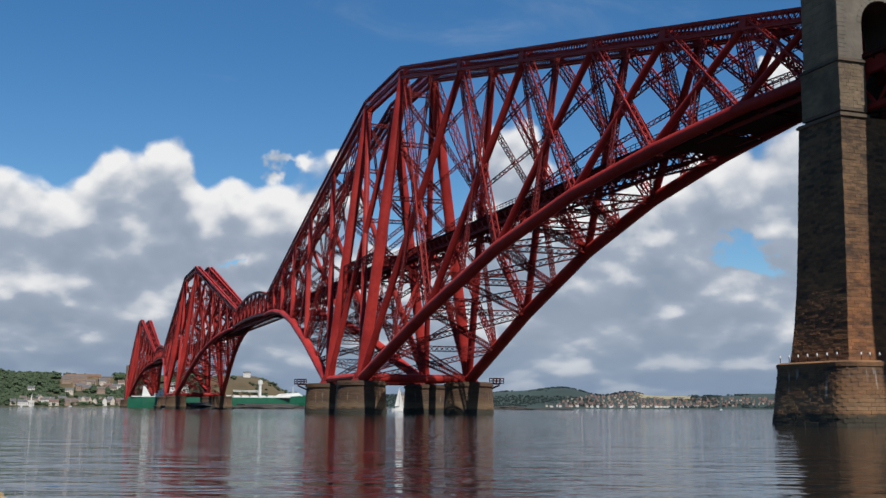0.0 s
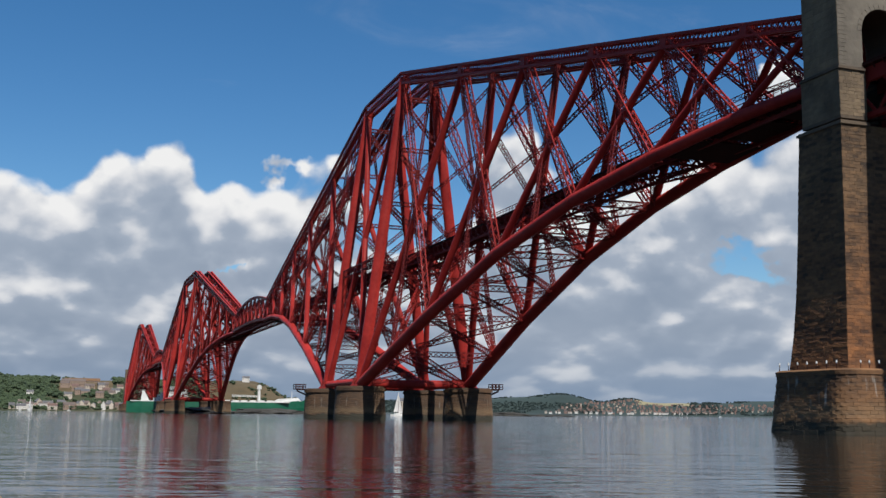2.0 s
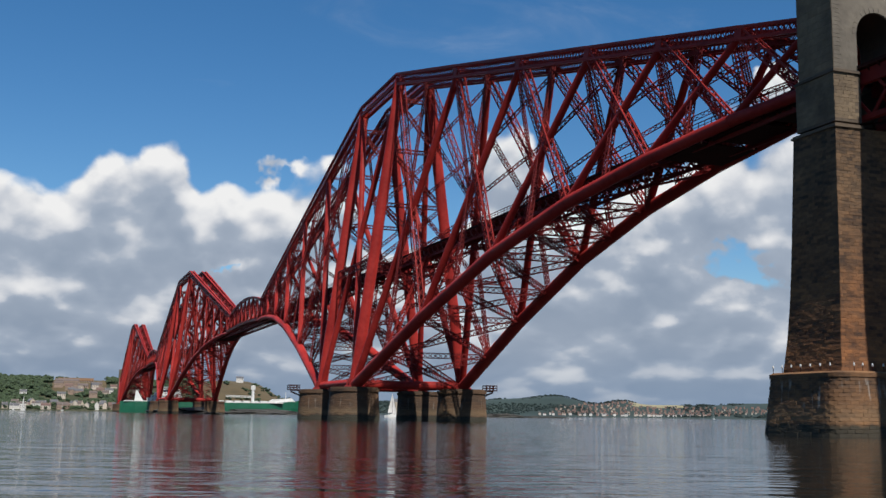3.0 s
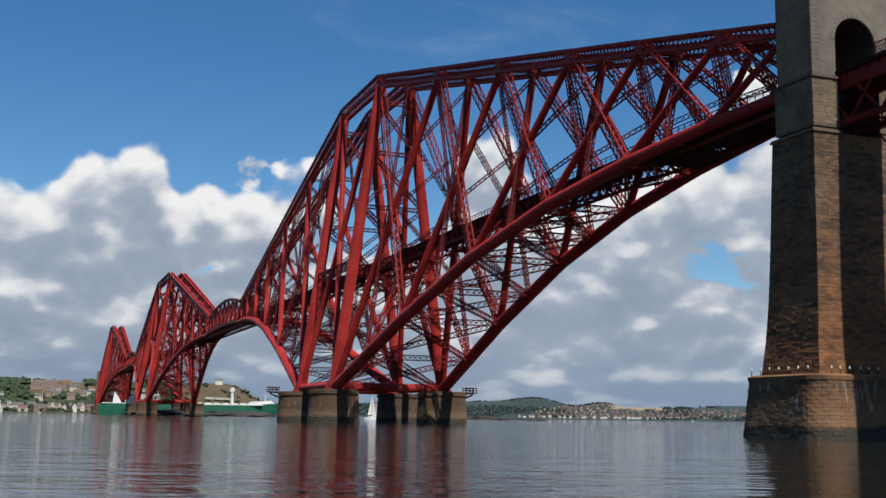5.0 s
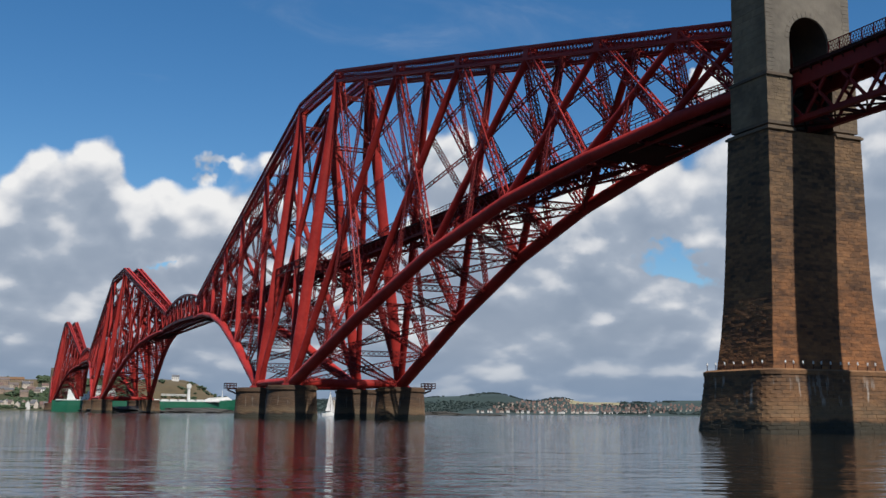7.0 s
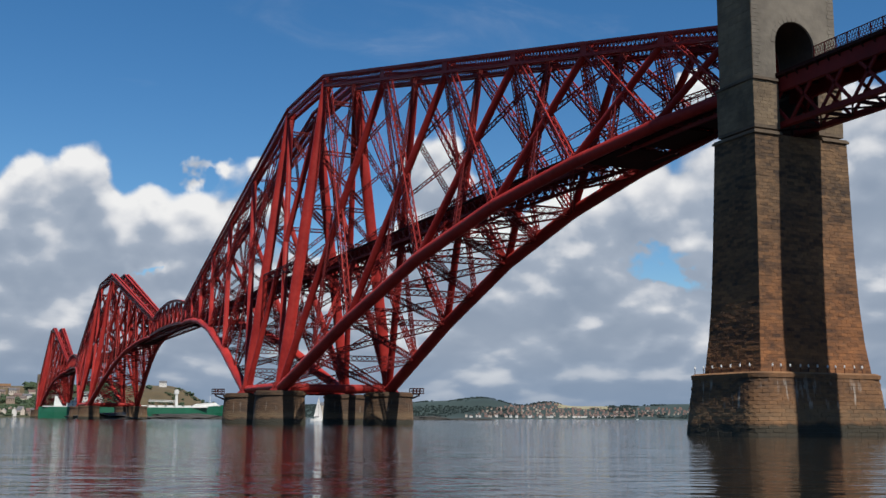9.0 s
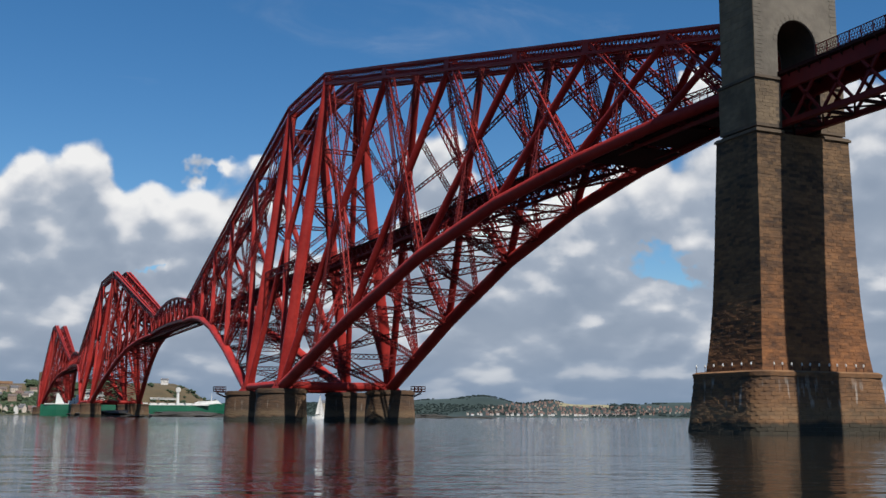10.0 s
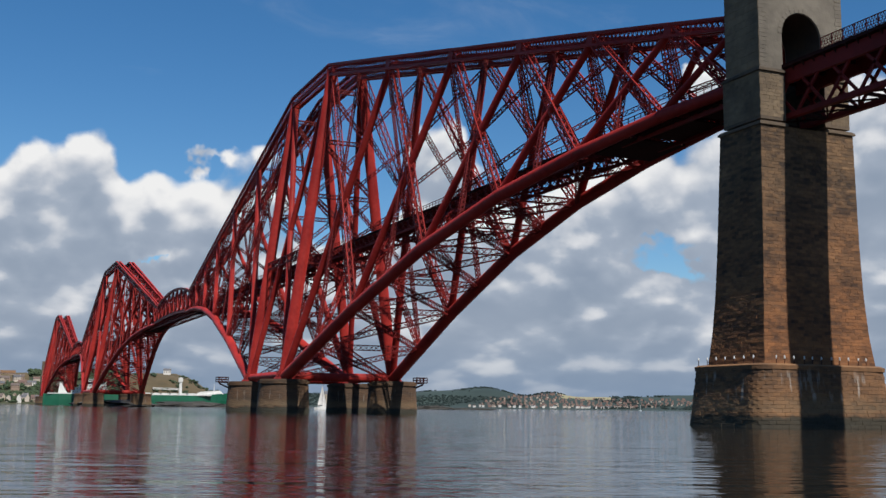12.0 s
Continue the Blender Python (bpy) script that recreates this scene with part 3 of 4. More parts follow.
def courses(section, z0, z1, high, length, rng):
    """Blocks in courses round a shaft whose section(z) is an outline. Yields the four corners of each."""
    n = round((z1 - z0) / high)
    for c in range(n):
        a, b = z0 + (z1 - z0) * c / n, z0 + (z1 - z0) * (c + 1) / n
        lo, hi = section(a), section(b)
        k = len(lo)
        if k == 4:
            cuts = []
            for i in range(4):
                side = math.dist(lo[i], lo[(i + 1) % 4])
                m = max(2, round(side / length))
                off = 0.5 if c % 2 else 0.0
                marks = sorted({0.0, *[(j + off + rng.uniform(-0.18, 0.18)) / m for j in range(1, m)], 1.0})
                for p, q in zip(marks, marks[1:]):
                    cuts.append((i, p, q))

            def at(pts, i, t):
                (p, q), (u, v) = pts[i], pts[(i + 1) % 4]
                return p + (u - p) * t, q + (v - q) * t

            for i, p, q in cuts:
                w = (at(lo, i, p), at(lo, i, q), at(hi, i, q), at(hi, i, p))
                yield [P(*w[1], a), P(*w[0], a), P(*w[3], b), P(*w[2], b)], i
        else:
            total = sum(math.dist(lo[i], lo[(i + 1) % k]) for i in range(k))
            m = round(total / length)
            marks = [(j + 0.5 * (c % 2) + rng.uniform(-0.15, 0.15)) / m for j in range(m)]
            marks.append(marks[0] + 1)
            for p, q in zip(marks, marks[1:]):
                w = (along(lo, p), along(lo, q), along(hi, q), along(hi, p))
                yield [P(*w[1], a), P(*w[0], a), P(*w[3], b), P(*w[2], b)], p


def rings(shape, rows):
    """A closed body through outlines (points, z), capped at both ends."""
    o = len(shape.v)
    n = len(rows[0][0])
    for pts, z in rows:
        shape.v += [P(s, w, z) for s, w in pts]
    for r in range(len(rows) - 1):
        for i in range(n):
            j = (i + 1) % n
            shape.face((o + r * n + i, o + r * n + j, o + (r + 1) * n + j, o + (r + 1) * n + i))
    shape.face(range(o + n - 1, o - 1, -1))
    e = o + (len(rows) - 1) * n
    shape.face(range(e, e + n))


# ---- round piers under the towers ----
def round_pier(s, w, fine):
    root = thing("bridge_pier", P(s, w, 0), "round tan granite pier with a dark tide-stained foot", "bridge pier", "round piers under the towers")
    sh = Shape()
    seg = 48 if fine else 20
    sh.tube(P(s, w, -4.0), P(s, w, 9.0), 8.6, 7.75, seg)
    part("shaft", sh, PIER_STONE, root)
    sh = Shape()
    sh.tube(P(s, w, 9.0), P(s, w, 9.9), 8.15, 8.15, seg)
    sh.tube(P(s, w, 9.9), P(s, w, 10.4), 7.6, 7.5, seg)
    part("coping", sh, PIER_STONE, root, "dressed granite coping")
    sh = Shape()
    sh.tube(P(s, w, 10.4), P(s, w, 11.1), 3.4, 2.9, 20)
    for k in range(8):
        t = 2 * math.pi * k / 8
        sh.bar(P(s + 2.6 * math.cos(t), w + 2.6 * math.sin(t), 10.7), P(s + 1.7 * math.cos(t), w + 1.7 * math.sin(t), 13.2), 0.3, 0.5)
    part("bed_plate", sh, RED_SHADED, root, "red steel bed plate")


for c, h in ((0, 22.1), (S2, 39.6), (S3, 22.1)):
    for e in (1, -1):
        for w in (1, -1):
            round_pier(c + e * h, w * 18.3, c == 0)


def access_platform(s, w, out):
    """A small red maintenance stage hung out from a pier on a bent strut."""
    root = thing("access_platform", P(s, w, 10), "small red steel maintenance stage on a bent strut beside pier", "platform", "maintenance stages")
    sh = Shape()
    sh.bar(P(s, w, 8.2), P(s, w + out * 3.4, 9.6), 0.5, 0.5)
    sh.bar(P(s, w + out * 0.2, 10.0), P(s, w + out * 3.6, 10.0), 0.5, 0.4)
    part("strut", sh, IRON_AND_SHADE, root)
    sh = Shape()
    for z in (10.2, 11.0, 11.8):
        for d in (-1.8, 1.8):
            sh.bar(P(s + d, w + out * 0.6, z), P(s + d, w + out * 4.2, z), 0.25, 0.3)
        for o in (0.6, 4.2):
            sh.bar(P(s - 1.8, w + out * o, z), P(s + 1.8, w + out * o, z), 0.25, 0.3)
    for o in (0.6, 1.8, 3.0, 4.2):
        for d in (-1.8, 1.8):
            sh.bar(P(s + d, w + out * o, 10.2), P(s + d, w + out * o, 11.8), 0.2, 0.2)
    part("cage", sh, IRON_AND_SHADE, root)
    sh = Shape()
    sh.bar(P(s, w + out * 0.6, 10.25), P(s, w + out * 4.2, 10.25), 3.4, 0.12, P(1, 0, 0))
    part("dark_plate", sh, IRON_AND_SHADE, root)


access_platform(-24.0, 25.6, 1)
access_platform(22.1, -25.8, -1)


# ---- the masonry end tower ----
def lerp_rows(rows, z):
    for a, b in zip(rows, rows[1:]):
        if z <= b[0]:
            t = (z - a[0]) / (b[0] - a[0])
            return [x + (y - x) * t for x, y in zip(a, b)]
    return list(rows[-1])


# height, back, front, half width of the battered shaft
SHAFT = ((8.6, 227.6, 240.1, 10.0), (10.5, 227.8, 239.85, 9.75), (13.5, 228.1, 239.55, 9.45), (19.0, 228.5, 239.3, 9.05), (26.0, 228.9, 239.15, 8.8), (43.4, 229.9, 239.05, 8.5))


def shaft_section(z):
    _, b, f, w = lerp_rows(SHAFT, z)
    return outline(b, f, w)


def base_section(z):
    k = 0.8 * (1 - z / 8.6)
    return outline(225.2 - k, 241.3 + k, 11.6 + k, 2.6)


def masonry_pier():
    rng = random.Random(5)
    root = thing("masonry_pier", P(234, 0, 0), "tall brown granite pier with arched opening on round-cornered base", "masonry pier")
    # cores, standing behind the blocks
    sh = Shape()
    rings(sh, [(outline(225.45 - k, 241.05 + k, 11.35 + k, 2.45), z) for z, k in ((-6.0, 1.3), (0.0, 0.8), (8.0, 0.05))])
    rings(sh, [(shaft_section(z), z) for z in (8.0, 10.5, 13.5, 19.0, 26.0, 43.0)])
    part("core", sh, JOINT, root, "dark recessed mortar")
    # rim of the base, string courses
    sh = Shape()
    rings(sh, [(outline(225.0, 241.5, 11.8, 2.7), 7.95), (outline(224.95, 241.55, 11.85, 2.7), 8.5), (outline(225.4, 241.1, 11.4, 2.6), 8.75)])
    part("base_rim", sh, BASE_STONE, root, "broad granite rim")
    for z, b, f, w, hi in ((42.9, 229.6, 239.35, 8.8, 0.35), (51.0, 230.3, 239.1, 8.5, 0.3)):
        for sgn in (1, -1):
            sh = Shape()
            x0, x1 = sorted((sgn * 3.75, sgn * w))
            sh.box((x0, -f, z), (x1, -b, z + hi))
            x0, x1 = sorted((sgn * 3.75, sgn * (w - 0.2)))
            sh.box((x0, -f + 0.2, z + hi), (x1, -b - 0.2, z + hi + 0.2))
            part("string_course", sh, GRANITE, root, "projecting granite string course")
    # upper body with the arch going through
    lo, hi, half, spring = 43.85, 76.0, 3.65, 57.2
    sh = Shape()
    arc = [(half * math.cos(math.pi * k / 16), spring + half * math.sin(math.pi * k / 16)) for k in range(17)]
    for b, f, w, z0, z1, whole in ((230.45, 238.8, 8.25, lo, 51.0, False), (230.75, 238.45, 7.85, 51.4, hi, True)):
        for sgn in (1, -1):
            x0, x1 = sorted((sgn * half, sgn * w))
            leg = Shape()
            leg.box((x0, -f, z0), (x1, -b, spring if whole else z1))
            part("leg", leg, GRANITE_CAP if whole else GRANITE, root, "ashlar leg beside the opening")
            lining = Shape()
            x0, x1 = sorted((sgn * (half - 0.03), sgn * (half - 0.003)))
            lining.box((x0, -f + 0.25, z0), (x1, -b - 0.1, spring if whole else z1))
            part("lining", lining, ARCH_SHADE, root, "thin dark sheet painted in for the opening's shade")
        if whole:
            o = len(sh.v)
            low = [(w, spring)] + arc + [(-w, spring)]
            up = [(w, hi)] + [(x * w / half, hi) for x, _ in arc] + [(-w, hi)]
            m = len(low)
            for s in (f, b):
                sh.v += [P(s, x, z) for x, z in low] + [P(s, x, z) for x, z in up]
            for i in range(m - 1):
                sh.face((o + i + 1, o + i, o + m + i, o + m + i + 1))
                q = o + 2 * m
                sh.face((q + i, q + i + 1, q + m + i + 1, q + m + i))
                sh.face((o + i, o + i + 1, q + i + 1, q + i))
                sh.face((o + m + i + 1, o + m + i, q + m + i, q + m + i + 1))
            q = o + 2 * m
            sh.face((o, q, q + m, o + m))
            sh.face((q + m - 1, o + m - 1, o + 2 * m - 1, q + 2 * m - 1))
    part("upper_body", sh, GRANITE_CAP, root, "smooth grey ashlar upper body with an arch")
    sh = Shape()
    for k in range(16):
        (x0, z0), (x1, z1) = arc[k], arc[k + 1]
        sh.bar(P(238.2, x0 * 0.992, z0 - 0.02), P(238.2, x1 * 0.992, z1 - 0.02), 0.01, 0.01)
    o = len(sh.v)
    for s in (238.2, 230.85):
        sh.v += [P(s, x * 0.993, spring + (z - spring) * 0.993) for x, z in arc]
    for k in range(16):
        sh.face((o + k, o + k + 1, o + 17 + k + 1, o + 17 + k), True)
    part("vault", sh, ARCH_SHADE, root, "vault darkened in its colour for the shade inside")
    # arch ring of voussoirs
    for k in range(15):
        t0, t1 = math.pi * (k + 0.04) / 15, math.pi * (k + 0.96) / 15
        sh = Shape()
        quad = [P(238.5, -r * math.cos(t), spring + r * math.sin(t)) for r, t in ((half + 0.02, t0), (half + 0.75, t0), (half + 0.75, t1), (half + 0.02, t1))]
        nrm = (quad[1] - quad[0]).cross(quad[3] - quad[0])
        if nrm.dot(P(1, 0, 0)) < 0:
            quad.reverse()
        stone(sh, quad, 0.015, 0.008)
        part("voussoir", sh, GRANITE_CAP, root)
    # blocks
    joined, singles = Shape(), []
    for quad, _ in courses(shaft_section, 8.75, 42.9, 0.48, 1.15, rng):
        mid = (quad[0] + quad[2]) / 2
        if len(singles) < 300 and mid.z < 17 and _ in (0, 3):
            single = Shape()
            stone(single, quad, rng.uniform(0.0, 0.06), 0.016)
            singles.append(part("block", single, SHAFT_STONE, root))
        else:
            stone(joined, quad, rng.uniform(0.0, 0.06), 0.016)
    upper = Shape()
    for b, f, w, z0, z1 in ((230.45, 238.8, 8.25, 44.3, 50.95),):
        for quad, i in courses(lambda z: outline(b, f, w), z0, z1, 0.5, 1.2, rng):
            ws = [-p.x for p in quad]
            if i in (1, 3) and min(abs(x) for x in ws) < half + 0.1 or (i in (1, 3) and min(ws) < 0 < max(ws)):
                continue
            stone(upper, quad, rng.uniform(0.0, 0.06), 0.016)
    tagged(part("upper_block_face", upper, GRANITE_MID, root, "rough grey-brown coursed blocks"), kind="stuff")
    ob = part("block_face", joined, SHAFT_STONE, root, "rough coursed brown granite blocks")
    tagged(ob, kind="stuff")
    # quoin strips of the upper body, and the flank's ashlar
    c = 0
    z = 51.9
    while z < 75.4:
        for sgn in (1, -1):
            for f, face in ((238.47, 1), (230.73, -1)):
                wide = 1.15 + 0.22 * (c % 2)
                x0, x1 = sorted((sgn * 7.85, sgn * (7.85 - wide)))
                quad = [P(f, x, zz) for x, zz in ((x0, z), (x1, z), (x1, z + 0.6), (x0, z + 0.6))]
                if (quad[1] - quad[0]).cross(quad[3] - quad[0]).dot(P(face, 0, 0)) < 0:
                    quad.reverse()
                quoin = Shape()
                stone(quoin, quad, 0.012 + rng.uniform(0, 0.03), 0.012)
                part("quoin", quoin, GRANITE_CAP, root)
        z += 0.62
        c += 1
    joined = Shape()
    for quad, i in courses(lambda zz: outline(230.75, 238.45, 7.86), 51.9, 75.8, 1.1, 2.4, rng):
        if i in (0, 2):
            stone(joined, quad, rng.uniform(0.01, 0.05), 0.03)
    tagged(part("flank_ashlar", joined, GRANITE_MID, root, "smooth dark flank ashlar"), kind="stuff")
    return root


PIER = masonry_pier()


def pier_post(s, w):
    """A thin stanchion standing on the rim; its white head stands in for a perched gull."""
    root = thing("rim_post", P(s, w, 8.72), "thin iron post on stone rim, its white top standing for a gull", "post", "posts along the rim")
    sh = Shape()
    sh.tube(P(s, w, 8.7), P(s, w, 9.5), 0.05, 0.05, 6)
    part("stem", sh, IRON_AND_SHADE, root)
    sh = Shape()
    sh.tube(P(s, w, 9.4), P(s, w, 9.55), 0.06, 0.13, 8)
    sh.tube(P(s, w, 9.55), P(s, w, 9.85), 0.13, 0.07, 8)
    part("head", sh, WHITE, root)


for k in range(11):
    pier_post(241.0, 8.9 - 1.62 * k - (0.2 if k % 3 == 0 else 0))
for k in range(7):
    pier_post(239.4 - 2.05 * k, 11.3)


# ---- approach viaduct over the near shore ----
def approach_viaduct(s0, s1):
    root = thing("approach_viaduct", P((s0 + s1) / 2, 0, 48), "dark red lattice girder viaduct with mesh parapet on masonry pier", "viaduct")
    n = round((s1 - s0) / 6.2)
    zl, zt = 44.7, 51.4
    for w in (2.9, -2.9):
        for name, z, a, b in (("bottom_boom", zl, 0.9, 0.75), ("top_boom", zt - 0.7, 0.7, 2.1)):
            sh = Shape()
            sh.bar(P(s0, w, z), P(s1, w, z), a, b, P(0, 1, 0))
            part(name, sh, RED_SHADED, root)
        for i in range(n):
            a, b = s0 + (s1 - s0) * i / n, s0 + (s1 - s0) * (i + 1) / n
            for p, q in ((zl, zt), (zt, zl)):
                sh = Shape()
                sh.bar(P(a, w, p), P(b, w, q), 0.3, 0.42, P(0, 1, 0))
                part("diagonal", sh, RED_SHADED, root)
    for i in range(n + 1):
        a = s0 + (s1 - s0) * i / n
        b = s0 + (s1 - s0) * (i + 1) / n
        rods = [(P(a, 2.9, zl), P(a, -2.9, zl), 0.45), (P(a, 2.9, zt), P(a, -2.9, zt), 0.45)]
        if i < n:
            rods += [(P(a, 2.9, zl), P(b, -2.9, zl), 0.25), (P(a, -2.9, zl), P(b, 2.9, zl), 0.25)]
        for p, q, t in rods:
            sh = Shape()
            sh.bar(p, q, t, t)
            part("cross_beam" if t > 0.3 else "wind_brace", sh, IRON_AND_SHADE, root)
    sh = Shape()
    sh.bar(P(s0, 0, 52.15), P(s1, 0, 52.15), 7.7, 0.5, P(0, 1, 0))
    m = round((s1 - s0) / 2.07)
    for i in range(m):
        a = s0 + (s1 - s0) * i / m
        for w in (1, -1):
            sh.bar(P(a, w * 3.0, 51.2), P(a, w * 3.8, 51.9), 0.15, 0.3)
    part("deck", sh, IRON_AND_SHADE, root, "dark deck plating on brackets")
    s0 = 246.5
    m = round((s1 - s0) / 2.07)
    for w in (3.82, -3.82):
        sh = Shape()
        for z, t in ((53.95, 0.12), (53.25, 0.06), (52.85, 0.06), (52.5, 0.08)):
            sh.bar(P(s0, w, z), P(s1, w, z), t, t)
        for i in range(m + 1):
            a = s0 + (s1 - s0) * i / m
            sh.bar(P(a, w, 52.3), P(a, w, 54.0), 0.12, 0.14)
        k = round((s1 - s0) / 0.5)
        for i in range(k):
            a, b = s0 + (s1 - s0) * i / k, s0 + (s1 - s0) * (i + 1) / k
            sh.bar(P(a, w, 52.5), P(b, w, 53.9), 0.05, 0.05)
            sh.bar(P(b, w, 52.5), P(a, w, 53.9), 0.05, 0.05)
        part("parapet", sh, RED_SHADED, root, "red lattice parapet")


approach_viaduct(234.0, 295.0)


def slender_pier(s, label):
    root = thing("masonry_pier", P(s, 0, 0), label, "masonry pier")
    sh = Shape()
    rings(sh, [(outline(s - 5.5, s + 5.5, 9.0), -4.0), (outline(s - 5.2, s + 5.2, 8.6), 8.0), (outline(s - 4.3, s + 4.3, 7.6), 12.0), (outline(s - 3.6, s + 3.6, 6.2), 43.0)])
    part("shaft", sh, GRANITE, root)
    sh = Shape()
    rings(sh, [(outline(s - 3.9, s + 3.9, 6.5), 42.4), (outline(s - 3.9, s + 3.9, 6.5), 43.2)])
    part("cap", sh, GRANITE_CAP, root)


slender_pier(290.0, "plain battered granite pier carrying the approach viaduct")


def far_end_tower(s):
    root = thing("masonry_pier", P(s, 0, 0), "distant dark granite end tower standing by the far shore", "masonry pier")
    sh = Shape()
    rings(sh, [(outline(s - 7, s + 7, 10.5), -3.0), (outline(s - 6, s + 6, 9.6), 10.0), (outline(s - 4.6, s + 4.6, 8.3), 43.0), (outline(s - 4.0, s + 4.0, 7.8), 64.0)])
    part("shaft", sh, GRANITE, root)
    sh = Shape()
    rings(sh, [(outline(s - 5, s + 5, 8.8), 42.6), (outline(s - 5, s + 5, 8.8), 43.6)])
    part("string_course", sh, GRANITE_CAP, root)


far_end_tower(S3 - 22.1 - ARM - 5.0)


# ---- far shores ----
CX, CY = EYE[0], EYE[1]


def polar(az, r, z=0.0):
    return Vector((CX + r * math.sin(radians(az)), CY + r * math.cos(radians(az)), z))


def bump_at(x, c, w):
    return math.exp(-((x - c) / w) ** 2)


def fbm(x, y, s):
    return noise.fractal(Vector((x / s, y / s, 0.0)), 0.9, 2.0, 5)


def north_ridge(az):
    """Height of the near northern shore's skyline over azimuth, metres."""
    h = 58 + 14 * bump_at(az, -3.6, 1.4) + 2 * bump_at(az, 1.5, 2.0) + 6 * bump_at(az, 8.6, 2.3)
    fall = 1 / (1 + math.exp((az - 11.0) * 2.6))
    return h * fall + 20 * (1 - fall) * (1 / (1 + math.exp((az - 13.4) * 3.0)))


def north_height(az, r):
    t = min(max((r - 2010) / 330, 0.0), 1.0)
    t = t * t * (3 - 2 * t)
    p = polar(az, r)
    edge = min(max((r - 1990) / 25, 0.0), 1.0)
    return -1.5 + edge * 4.5 + (north_ridge(az) - 3) * t * (1 + 0.10 * fbm(p.x, p.y, 90)) + 2.0 * fbm(p.x + 500, p.y, 30) * edge


def far_ridge(az):
    h = 30 + 48 * bump_at(az, 25.6, 1.7) + 34 * bump_at(az, 22.6, 2.2) + 24 * bump_at(az, 28.9, 1.0) + 18 * bump_at(az, 31.0, 2.4) + 28 * bump_at(az, 36.2, 3.4)
    h += 26 * bump_at(az, 42.0, 3.5) + 20 * bump_at(az, 17.0, 3.0)
    return h


def far_height(az, r):
    t = min(max((r - 3950) / 520, 0.0), 1.0)
    t = t * t * (3 - 2 * t)
    p = polar(az, r)
    edge = min(max((r - 3900) / 40, 0.0), 1.0)
    return -2.0 + edge * 6 + (far_ridge(az) - 3) * t * (1 + 0.07 * fbm(p.x, p.y, 260))


def land(name, label, az0, az1, r0, r1, height, mats, which, na, nr):
    me = bpy.data.meshes.new(name)
    v, f, mi = [], [], []
    for j in range(nr + 1):
        r = r0 + (r1 - r0) * j / nr
        for i in range(na + 1):
            az = az0 + (az1 - az0) * i / na
            p = polar(az, r)
            p.z = height(az, r)
            v.append(tuple(p))
    for j in range(nr):
        for i in range(na):
            a = j * (na + 1) + i
            f.append((a, a + 1, a + na + 2, a + na + 1))
            mi.append(which(az0 + (az1 - az0) * (i + 0.5) / na, r0 + (r1 - r0) * (j + 0.5) / nr))
    me.from_pydata(v, [], f)
    me.polygons.foreach_set("use_smooth", [True] * len(f))
    for m in mats:
        me.materials.append(m)
    me.polygons.foreach_set("material_index", mi)
    me.update()
    return tagged(new(name, me), label, "shore", kind="structure")


def north_kind(az, r):
    if 0.2 < az < 2.7 and r > 2200:
        return 1
    if 6.6 + 0.3 * fbm(az * 40, r, 20) < az < 11.8 and r > 2090:
        return 1
    return 0


def far_kind(az, r):
    k = fbm(az * 100, r, 90)
    return 1 if 29.6 < az + 0.4 * k < 32.2 and 4300 < r + 60 * k < 4560 else 0


land("north_shore", "wooded hillside falling to a low rocky shore", -14, 15.5, 1980, 2700, north_height, (GRASS_HILL, HEATH), north_kind, 220, 40)
land("far_shore", "coastal hills tinted blue-green for haze, with a pale field", 12, 60, 3890, 4750, far_height, (HAZY_HILL, FAR_FIELD), far_kind, 260, 30)


def clump(shape, c, r, rng, squash=0.8):
    """A lumpy tuft of foliage."""
    o = len(shape.v)
    t = (1 + 5 ** 0.5) / 2
    for x, y, z in ((-1, t, 0), (1, t, 0), (-1, -t, 0), (1, -t, 0), (0, -1, t), (0, 1, t), (0, -1, -t), (0, 1, -t), (t, 0, -1), (t, 0, 1), (-t, 0, -1), (-t, 0, 1)):
        k = r * rng.uniform(0.65, 1.25) / 1.9
        shape.v.append(c + Vector((x * k, y * k, z * k * squash)))
    for q in ((0, 11, 5), (0, 5, 1), (0, 1, 7), (0, 7, 10), (0, 10, 11), (1, 5, 9), (5, 11, 4), (11, 10, 2), (10, 7, 6), (7, 1, 8), (3, 9, 4), (3, 4, 2), (3, 2, 6), (3, 6, 8), (3, 8, 9), (4, 9, 5), (2, 4, 11), (6, 2, 10), (8, 6, 7), (9, 8, 1)):
        shape.face([o + i for i in q])


def woods(name, label, mat, count, seed, place, size):
    rng = random.Random(seed)
    sh = Shape()
    made = 0
    while made < count:
        spot = place(rng)
        if spot is None:
            continue
        az, r, z = spot
        base = polar(az, r, z)
        big = rng.uniform(*size)
        for k in range(4):
            d = Vector((rng.uniform(-1, 1), rng.uniform(-1, 1), rng.uniform(0.0, 1.1))) * big * 0.7
            clump(sh, base + d + Vector((0, 0, big * 0.3)), big * rng.uniform(0.45, 0.75), rng)
        made += 1
    tagged(part(name, sh, mat, None, label), category="trees", kind="stuff")


def north_wood(rng):
    az, r = rng.uniform(-9, 7.2), rng.uniform(2060, 2380)
    p = polar(az, r)
    if fbm(p.x + 900, p.y, 110) < -0.3 + (0.6 if 0.2 < az < 2.8 and r > 2120 else 0):
        return None
    return az, r, north_height(az, r)


def shore_wood(rng):
    az = rng.uniform(11.2, 14.2)
    r = rng.uniform(2020, 2250)
    return az, r, north_height(az, r)


